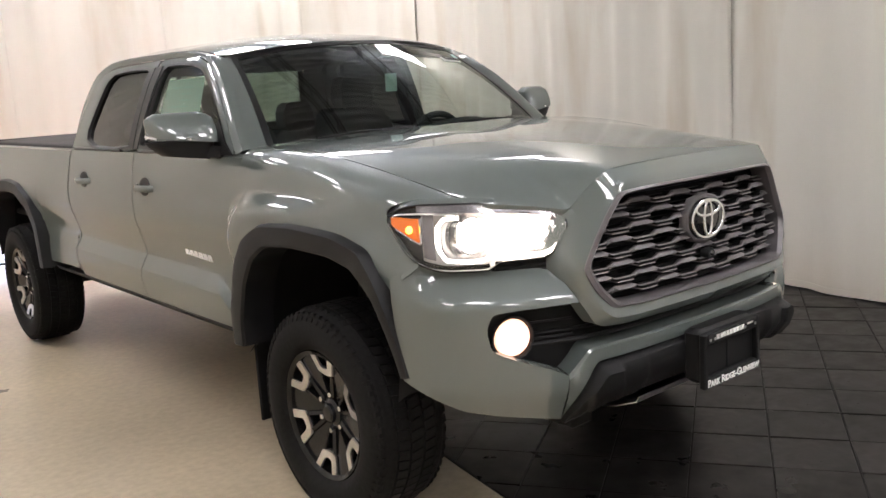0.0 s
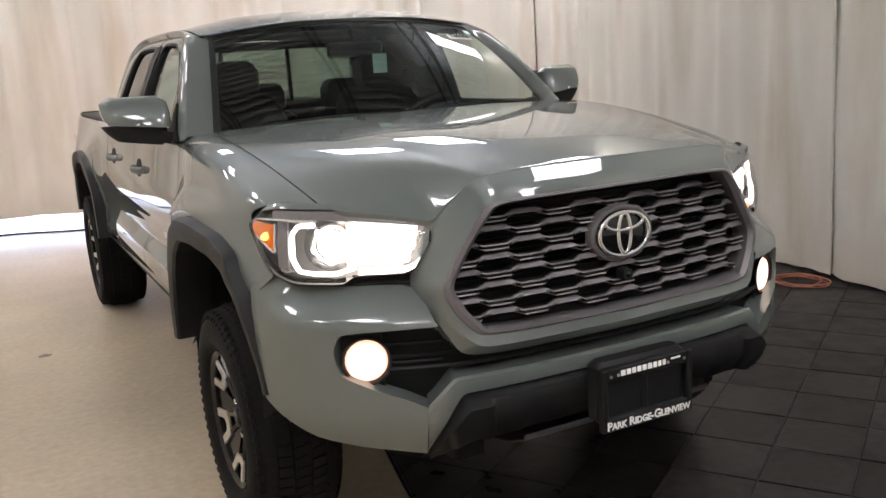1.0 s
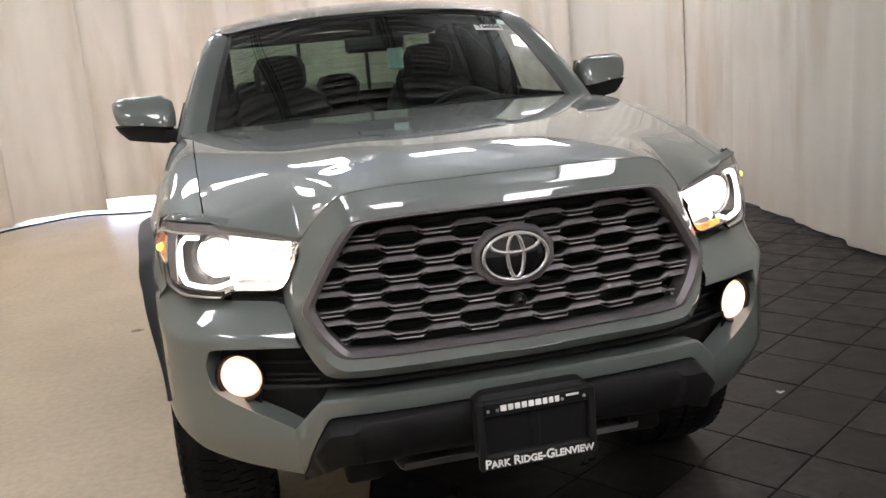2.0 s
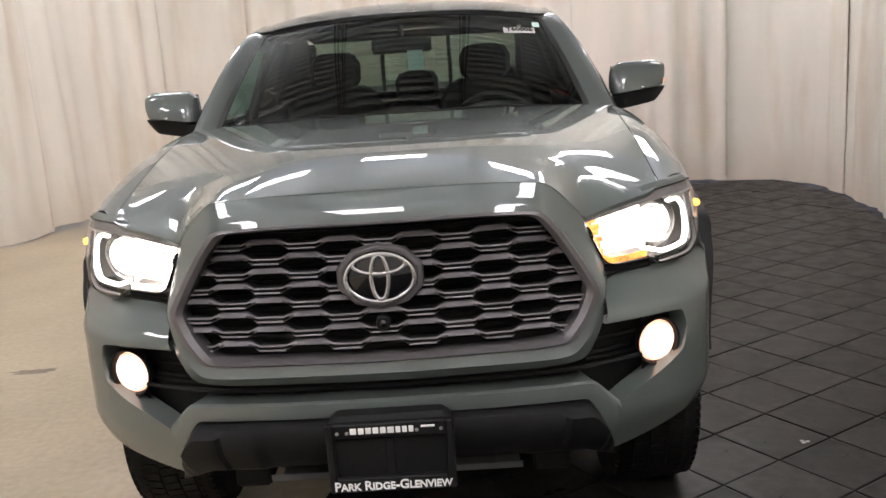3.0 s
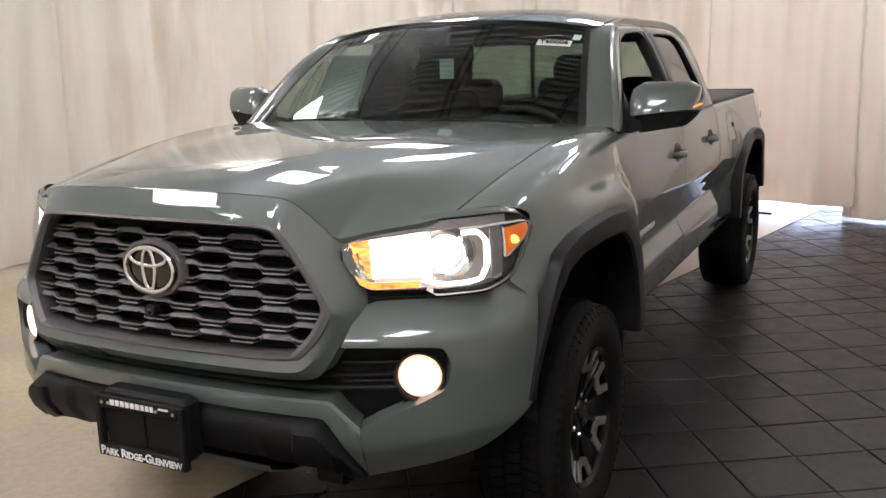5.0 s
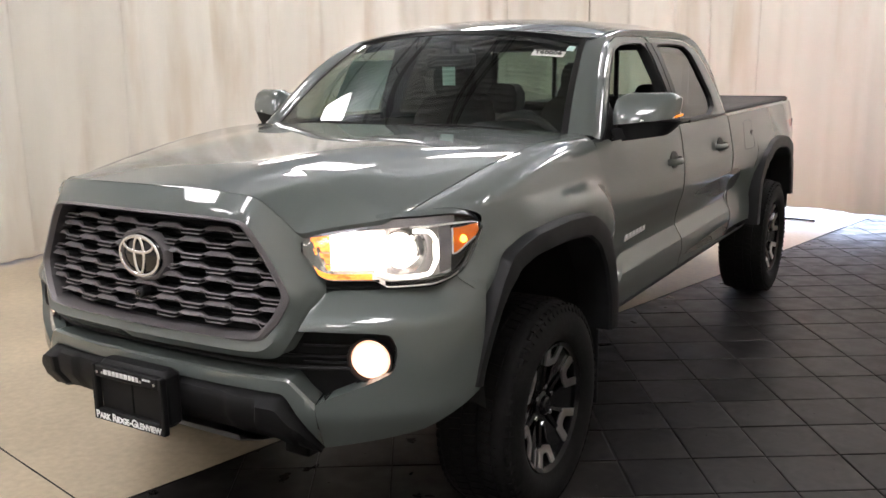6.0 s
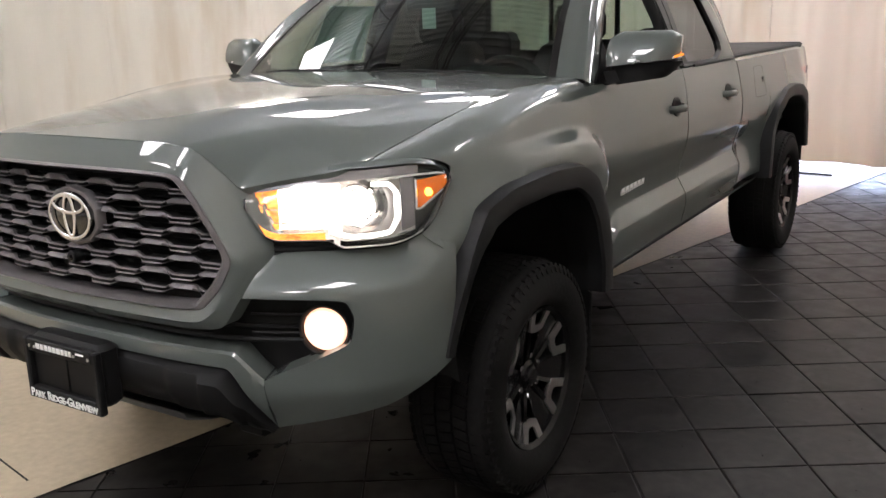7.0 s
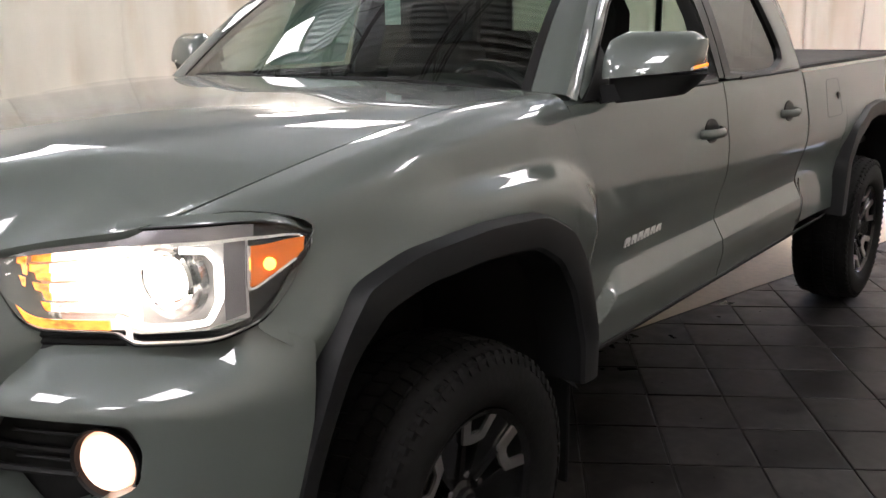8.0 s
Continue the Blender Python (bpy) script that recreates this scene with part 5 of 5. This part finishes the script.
def tread_geo():
    """Blocks of an all-terrain tread, with shoulder lugs."""
    g = Geo()
    n = 66
    for k in range(n):
        t = 2 * math.pi * k / n
        dt = 2 * math.pi / n
        for a0, a1, sh, w in ((-0.126, -0.078, 0.0, 0.80), (-0.070, -0.030, 0.35, 0.84), (-0.022, 0.022, 0.7, 0.86), (0.030, 0.070, 0.1, 0.84), (0.078, 0.126, 0.5, 0.80)):
            s = t + sh * dt
            side = abs(a0 + a1) > 0.15
            rt = R - (0.006 if side else 0.0)
            e = 0.10 * dt * (1 if a0 > 0 else -1)
            quad = [(a0, s - e), (a1, s + e), (a1, s + w * dt + e), (a0, s + w * dt - e)]
            def at(a, th, r):
                rr = r - (0.016 if abs(a) > 0.12 else 0.0)
                return (a * 1.09, rr * math.cos(th), rr * math.sin(th))
            g.add([at(a, th, rt) for a, th in quad] + [at(a, th, rt - 0.014) for a, th in quad], [(0, 1, 2, 3), (0, 4, 5, 1), (1, 5, 6, 2), (2, 6, 7, 3), (3, 7, 4, 0)])
        for sg in (-1, 1):
            s = t + 0.2 * dt
            quad = [(0.375, s), (0.375, s + 0.55 * dt), (0.345, s + 0.50 * dt), (0.345, s + 0.05 * dt)]
            pts = [(sg * (0.132 if r > 0.36 else 0.146), r * math.cos(th), r * math.sin(th)) for r, th in quad]
            g.add(pts + [(x - sg * 0.012, y, z) for x, y, z in pts], [(0, 1, 2, 3), (0, 4, 5, 1), (1, 5, 6, 2), (2, 6, 7, 3), (3, 7, 4, 0)])
    return g


def polar(x, r, deg):
    return (x, r * math.cos(radians(deg)), r * math.sin(radians(deg)))


def spoke_geo(base):
    """One dark spoke with its channel between two raised edges."""
    g = Geo()
    g.prism([polar(0.046, 0.045, base - 26), polar(0.046, 0.045, base + 26), polar(0.066, 0.150, base + 19), polar(0.084, 0.228, base + 13), polar(0.084, 0.228, base - 13), polar(0.066, 0.150, base - 19)], (-0.03, 0, 0))
    for sg in (-1, 1):
        a = lambda d: base + sg * d
        g.prism([polar(0.062, 0.060, a(24)), polar(0.075, 0.150, a(20.5)), polar(0.072, 0.150, a(15)), polar(0.058, 0.062, a(12))], (-0.02, 0, 0))
    return g


def face_geo(mid):
    """Bright forked face that bridges two spokes, notched at the rim."""
    out = ((0.231, -18.0), (0.231, -10.8), (0.176, -7.0), (0.170, -3.0), (0.170, 3.0), (0.176, 7.0), (0.231, 10.8), (0.231, 18.0), (0.158, 15.5), (0.146, 5.0), (0.146, -5.0), (0.158, -15.5))
    deep = lambda r: 0.076 + 0.020 * (r - 0.150) / 0.081
    g = Geo().prism([polar(deep(r), r, mid + d) for r, d in out], (-0.007, 0, 0))
    return g


def fork_geo(mid):
    out = ((0.229, -18.8), (0.229, -10.0), (0.180, -6.5), (0.180, 6.5), (0.229, 10.0), (0.229, 18.8), (0.154, 16.5), (0.138, 0.0), (0.154, -16.5))
    deep = lambda r: 0.068 + 0.020 * (r - 0.150) / 0.081
    return Geo().prism([polar(deep(r), r, mid + d) for r, d in out], (-0.030, 0, 0))


TYRE, TREAD = tyre_geo().mesh("tyre", RUBBER, 40), tread_geo().mesh("tread", RUBBER, 30)
BARREL = Geo().lathe([(0.06, 0.0), (0.214, -0.01), (0.217, 0.092), (0.226, 0.098), (0.234, 0.103), (0.237, 0.098), (0.234, -0.10), (0.22, -0.11), (0.06, -0.09)], (0, 0, 0), "x", 60).mesh("rim", RIMBLACK, 30)
SPOKES = [spoke_geo(k * 60 + 90).mesh("spoke", RIMBLACK, 25) for k in range(6)]
SPOKES += [fork_geo(k * 60 + 120).mesh("spoke_fork", RIMBLACK, 25) for k in range(6)]
FACES = [face_geo(k * 60 + 120).mesh("spoke_face", MACHINED, 25) for k in range(6)]
CAP = Geo().lathe([(0.052, 0.030), (0.050, 0.056), (0.036, 0.062), (0.033, 0.074), (0.026, 0.079), (0.001, 0.080)], (0, 0, 0), "x", 28).mesh("hub_cap", RIMBLACK, 30)
NUT = Geo().lathe([(0.012, 0.028), (0.012, 0.058), (0.009, 0.066), (0.001, 0.067)], (0, 0, 0), "x", 8).mesh("lug_nut", CHROME, 30)


def wheel(x, y, fl, spin):
    w = part("wheel", TYRE, None, truck, "all-terrain tyre on a black and machined alloy wheel")
    w.matrix_basis = pose(x, y, R, spin, 0, 180 if fl else 0)
    part("tread", TREAD, None, w)
    rim = part("rim", BARREL, None, w)
    rim.matrix_basis = Matrix.Translation((0.026, 0, 0))
    for me in SPOKES + FACES:
        part(me.name.split(".")[0], me, None, rim)
    part("hub_cap", CAP, None, rim)
    for k in range(6):
        part("lug_nut", NUT, None, rim).matrix_basis = Matrix.Translation(polar(0, 0.068, k * 60 + 60))


for x, y, spin in ((0.808, -0.012, 22), (0.808, WB, 20), (-0.803, -0.032, 26), (-0.808, WB, 31)):
    wheel(x, y, x < 0, spin)

# cabin
def seat(x, y, w, parent, low=0.0):
    s = part("seat", Geo().box((x - w / 2, y - 0.30, 0.80), (x + w / 2, y + 0.28, 0.98), 0.06), CLOTH, parent, "charcoal cloth seat with a headrest")
    rows = []
    for z, hw, dy in ((0.92, 0.5, 0.0), (1.1, 0.52, 0.05), (1.3 - low, 0.48, 0.11), (1.38 - low, 0.40, 0.14), (1.41 - low, 0.30, 0.15)):
        rows.append([(x + a * w * hw, y + 0.22 + dy + b, z) for a, b in ((-1, 0.0), (-0.85, -0.05), (0, -0.03), (0.85, -0.05), (1, 0.0), (0.9, 0.10), (0, 0.12), (-0.9, 0.10))])
    part("backrest", Geo().sheet(rows, True, True), CLOTH, s, angle=60)
    hr = []
    for z, hw in ((1.405, 0.10), (1.44, 0.128), (1.52, 0.130), (1.565, 0.105), (1.578, 0.07)):
        hr.append([(x + a * hw, y + 0.36 + b * 0.05, z - low) for a, b in ((-1, 0.2), (-0.8, -1), (0.8, -1), (1, 0.2), (0.8, 1), (-0.8, 1))])
    part("headrest", Geo().sheet(hr, True, True), CLOTH, s, angle=60)
    for dx in (-0.06, 0.06):
        part("headrest_post", Geo().tube([(x + dx, y + 0.36, 1.37 - low), (x + dx, y + 0.36, 1.43 - low)], 0.007, 6), STEEL, s)


cabin = part("cabin_floor", Geo().box((-0.78, 0.55, 0.62), (0.78, 2.44, 0.72), 0.02), TRIM, truck, "dark cabin with cloth seats")
seat(0.38, 1.18, 0.50, cabin)
seat(-0.38, 1.18, 0.50, cabin)
for x in (-0.48, 0.0, 0.48):
    seat(x, 1.98, 0.46, cabin, 0.13)
part("dashboard", Geo().sheet([[(x, y + 0.06 * (abs(x) / 0.75) ** 2, z) for x in (i * 0.15 - 0.75 for i in range(11))] for y, z in ((0.36, 1.27), (0.48, 1.285), (0.62, 1.27), (0.70, 1.20), (0.72, 1.05), (0.62, 0.85))]), TRIM, cabin, "dark dashboard", 0.01)
part("instrument_hood", Geo().sheet([[(0.38 + 0.20 * math.cos(math.pi * k / 12), y, 1.26 + h * math.sin(math.pi * k / 12)) for k in range(13)] for y, h in ((0.50, 0.04), (0.60, 0.085), (0.72, 0.075))]), TRIM, cabin, thick=0.006)
wc = Vector((0.38, 0.88, 1.19))
part("steering_wheel", Geo().tube([tuple(wc + Vector((0.185 * math.cos(t), -0.07 * math.sin(t), 0.172 * math.sin(t)))) for t in (2 * math.pi * k / 32 for k in range(32))], 0.016, 8, True), TRIM, cabin, "black steering wheel")
part("steering_hub", Geo().box((0.30, 0.84, 1.12), (0.46, 0.90, 1.24), 0.03), TRIM, cabin)
part("rear_view_mirror", Geo().box((-0.13, 0.855, 1.560), (0.13, 0.885, 1.628), 0.02), TRIM, cabin, "black rear-view mirror")
part("mirror_stalk", Geo().tube([(0, 0.87, 1.61), (0, 0.90, 1.68)], 0.012, 6), TRIM, cabin)
part("headliner", Geo().sheet([[(x, y, roof_z(x, y) - 0.05) for x in (-0.60, -0.3, 0, 0.3, 0.60)] for y in (1.02, 1.5, 2.0, 2.42)]), TRIM, cabin, thick=0.02)
for sx in (-1, 1):
    part("inner_pillar", Geo(sx < 0).sheet([[(tumble(z) - 0.03, y, z) for y in (1.49, 1.64)] for z in (0.8, 1.1, 1.3, 1.5, 1.68)]), TRIM, cabin, thick=0.03)
    part("door_card", Geo(sx < 0).sheet([[(side_x(1.0, min(z, 1.27)) - 0.06, y, z) for y in (0.62, 1.2, 1.8, 2.43)] for z in (0.62, 0.9, 1.1, 1.275)]), TRIM, cabin, thick=0.02)

# labels behind the glass
def on_screen(x, t, lift):
    return screen_at(x / (0.752 - 0.134 * t), t, lift)


def glass_label(x0, x1, t0, t1, mat, label, lift=0.003, skew=0.0):
    g = Geo().sheet([[on_screen(x0 + (x1 - x0) * i / 4, t + skew * (i / 4), lift) for i in range(5)] for t in (t0, (t0 + t1) / 2, t1)])
    return part("glass_label", g, mat, screen, label, 0.0006)


part("hang_tag", Geo().sheet([[(x, 0.745 + 0.02 * (1.57 - z), z) for x in (0.028, 0.045, 0.065, 0.082, 0.094)] for z in (1.487, 1.51, 1.54, 1.560, 1.569)]), MINT, cabin, "pale mint tag hung from the mirror", 0.0008)
glass_label(0.442, 0.578, 0.735, 0.805, PAPER, "white stock label with black figures", skew=0.01)
a, b = Vector(on_screen(0.51, 0.735, 0.0)), Vector(on_screen(0.51, 0.81, 0.0))
c, d2 = Vector(on_screen(0.45, 0.770, 0.0)), Vector(on_screen(0.57, 0.780, 0.0))
up, right = (b - a).normalized(), (d2 - c).normalized()
nrm = right.cross(up).normalized()
m = Matrix((right, nrm.cross(right), nrm)).transposed().to_4x4()
m.translation = Vector(on_screen(0.51, 0.776, 0.003)) + nrm * 0.003
words("label_figures", "T60006", 0.038, INK, screen, m, wide=1.0, bold=0.0008)
glass_label(0.572, 0.603, 0.83, 0.895, MINT, "small pale service sticker")
# price sheet in the passenger window
ws = Geo(True).prism([on_side(y, z, -0.03) for y, z in ((0.99, 1.33), (1.43, 1.33), (1.43, 1.60), (1.06, 1.60))], (-0.001, 0, 0))
sheet_ob = part("price_sheet", ws, THINPAPER, truck, "pale price sheet hung in the passenger window")
for k in range(7):
    z = 1.56 - 0.028 * k
    part("print_bar", Geo(True).prism([on_side(y, zz, -0.028) for y, zz in ((1.14, z), (1.25 if k % 3 else 1.36, z), (1.25 if k % 3 else 1.36, z + 0.006), (1.14, z + 0.006))], (-0.0005, 0, 0)), MINT, sheet_ob)

# saw-cut joint in the concrete
g = Geo()
for k in range(30):
    x = -5.4 + 0.17 * k
    y0, y1 = -0.73 - 0.20 * (x + 1.21), -0.73 - 0.20 * (x + 0.17 + 1.21)
    w0, w1 = 0.004 + 0.002 * noise.noise((x * 9, 0, 0)), 0.004 + 0.002 * noise.noise((x * 9 + 1.53, 0, 0))
    if x + 0.17 < EDGE(y1) - 0.02:
        g.add([(x, y0 - w0, 0.0006), (x + 0.17, y1 - w1, 0.0006), (x + 0.17, y1 + w1, 0.0006), (x, y0 + w0, 0.0006)], [(0, 1, 2, 3)])
thing("floor_joint", g, GROUT, "dark saw-cut joint across the concrete", "floor joint", "structure")

g = Geo().tube([(*(on_run(11.2 + 0.12 * k) + Vector((0.0, -0.10 - 0.04 * math.sin(k * 0.7)))), 0.012) for k in range(44)], 0.011, 6)
thing("floor_cable", g, RUBBER, "black cable lying along the hem of the back drape", "cable")

# orange extension cord on the slate
CORD = material("orange_cord", (0.35, 0.12, 0.07), 0.5)
pts = []
for k in range(90):
    t = k / 89
    a = t * 2 * math.pi * 3.2
    r = 0.13 + 0.03 * math.sin(a * 1.7) + 0.02 * noise.noise((t * 9, 0, 0))
    pts.append((2.94 + r * math.cos(a), 0.99 + r * 1.2 * math.sin(a), 0.008 + 0.006 * t))
thing("extension_cord", Geo().tube(pts, 0.005, 6), CORD, "coiled reddish extension cord lying by the drape", "cord")

g = Geo()
for k in range(3):
    a = k * 2.1
    g.box((1.465 + 0.012 * math.cos(a), 0.105 + 0.010 * math.sin(a), 0.0005), (1.480 + 0.012 * math.cos(a), 0.113 + 0.010 * math.sin(a), 0.004), 0.001)
thing("paper_scrap", g, PAPER, "tiny torn white paper scrap on the slate", "scrap")

# dark stains on the concrete
STAIN = material("dried_spill", (0.20, 0.165, 0.125), 0.5, grain=0.3, scale=30, stain=0.3)
for cx, cy, rx, ry, sd in ((-2.16, 1.51, 0.16, 0.05, 1), (-2.75, 1.11, 0.07, 0.04, 2), (-1.38, 2.57, 0.05, 0.04, 3)):
    ring_at = [(cx + rx * (0.75 + 0.5 * noise.noise((math.cos(a) * 2, math.sin(a) * 2, sd))) * math.cos(a), cy + ry * (0.75 + 0.5 * noise.noise((math.cos(a) * 2, math.sin(a) * 2, sd))) * math.sin(a), 0.0008) for a in (2 * math.pi * k / 28 for k in range(28))]
    thing("floor_stain", Geo().add(ring_at, [tuple(range(28))]), STAIN, "dried dark spill stain on the concrete", "stain", "structure")

# slate tiles: those round the walk singly, the rest joined
def tile_mesh(seed):
    rnd = random.Random(seed)
    h = TILE / 2 - 0.0035
    g = Geo()
    rows = []
    for k, z in ((1.0, -0.007), (1.0, -0.0015), (0.975, 0.0)):
        rows.append([(sx * h * k + rnd.uniform(-0.0012, 0.0012), sy * h * k + rnd.uniform(-0.0012, 0.0012), z) for sx, sy in ((-1, -1), (1, -1), (1, 1), (-1, 1))])
    g.sheet(rows, True)
    n = len(g.v)
    g.f.append((n - 4, n - 3, n - 2, n - 1))
    return g.mesh("tile", SLATE, 10)


TILES = [tile_mesh(k) for k in range(6)]
rnd = random.Random(5)
ang = math.degrees(math.atan2(DIR.y, DIR.x))
rest = Geo()
count = 0
for i in range(-28, 30):
    for j in range(-28, 34):
        p = A0 + DIR * ((i + 0.5) * TILE) + DIR2 * ((j + 0.5) * TILE)
        if not (EDGE(p.y) - 0.22 < p.x < FX1 - 0.2 and FY0 + 0.2 < p.y < FY1 - 0.2):
            continue
        near = p.x < 3.3 and -1.3 < p.y < 5.2 and p.x - EDGE(p.y) > 0.25 and p.x > 0.45
        lift = rnd.uniform(-0.0012, 0.0012)
        if near and count < 300:
            ob = part("tile", TILES[rnd.randrange(6)], None, slate)
            ob.matrix_basis = pose(p.x, p.y, lift, rnd.uniform(-0.15, 0.15), rnd.uniform(-0.15, 0.15), ang + 90 * rnd.randrange(4))
            count += 1
        else:
            h = TILE / 2 - 0.0035
            q = [p + DIR * (sx * h) + DIR2 * (sy * h) for sx, sy in ((-1, -1), (1, -1), (1, 1), (-1, 1))]
            cut = []
            for u, v in zip(q, q[1:] + q[:1]):     # trim along the concrete
                du, dv = u.x - EDGE(u.y) - 0.015, v.x - EDGE(v.y) - 0.015
                if du >= 0:
                    cut.append(u)
                if du * dv < 0:
                    cut.append(u + (v - u) * (du / (du - dv)))
            k = len(cut)
            if k > 2:
                rest.add([(v.x, v.y, lift) for v in cut] + [(v.x, v.y, -0.007) for v in cut], [tuple(range(k))] + [(a, a + k, (a + 1) % k + k, (a + 1) % k) for a in range(k)])
far = part("tiles", rest, SLATE, slate, angle=10)
far["kind"] = "stuff"
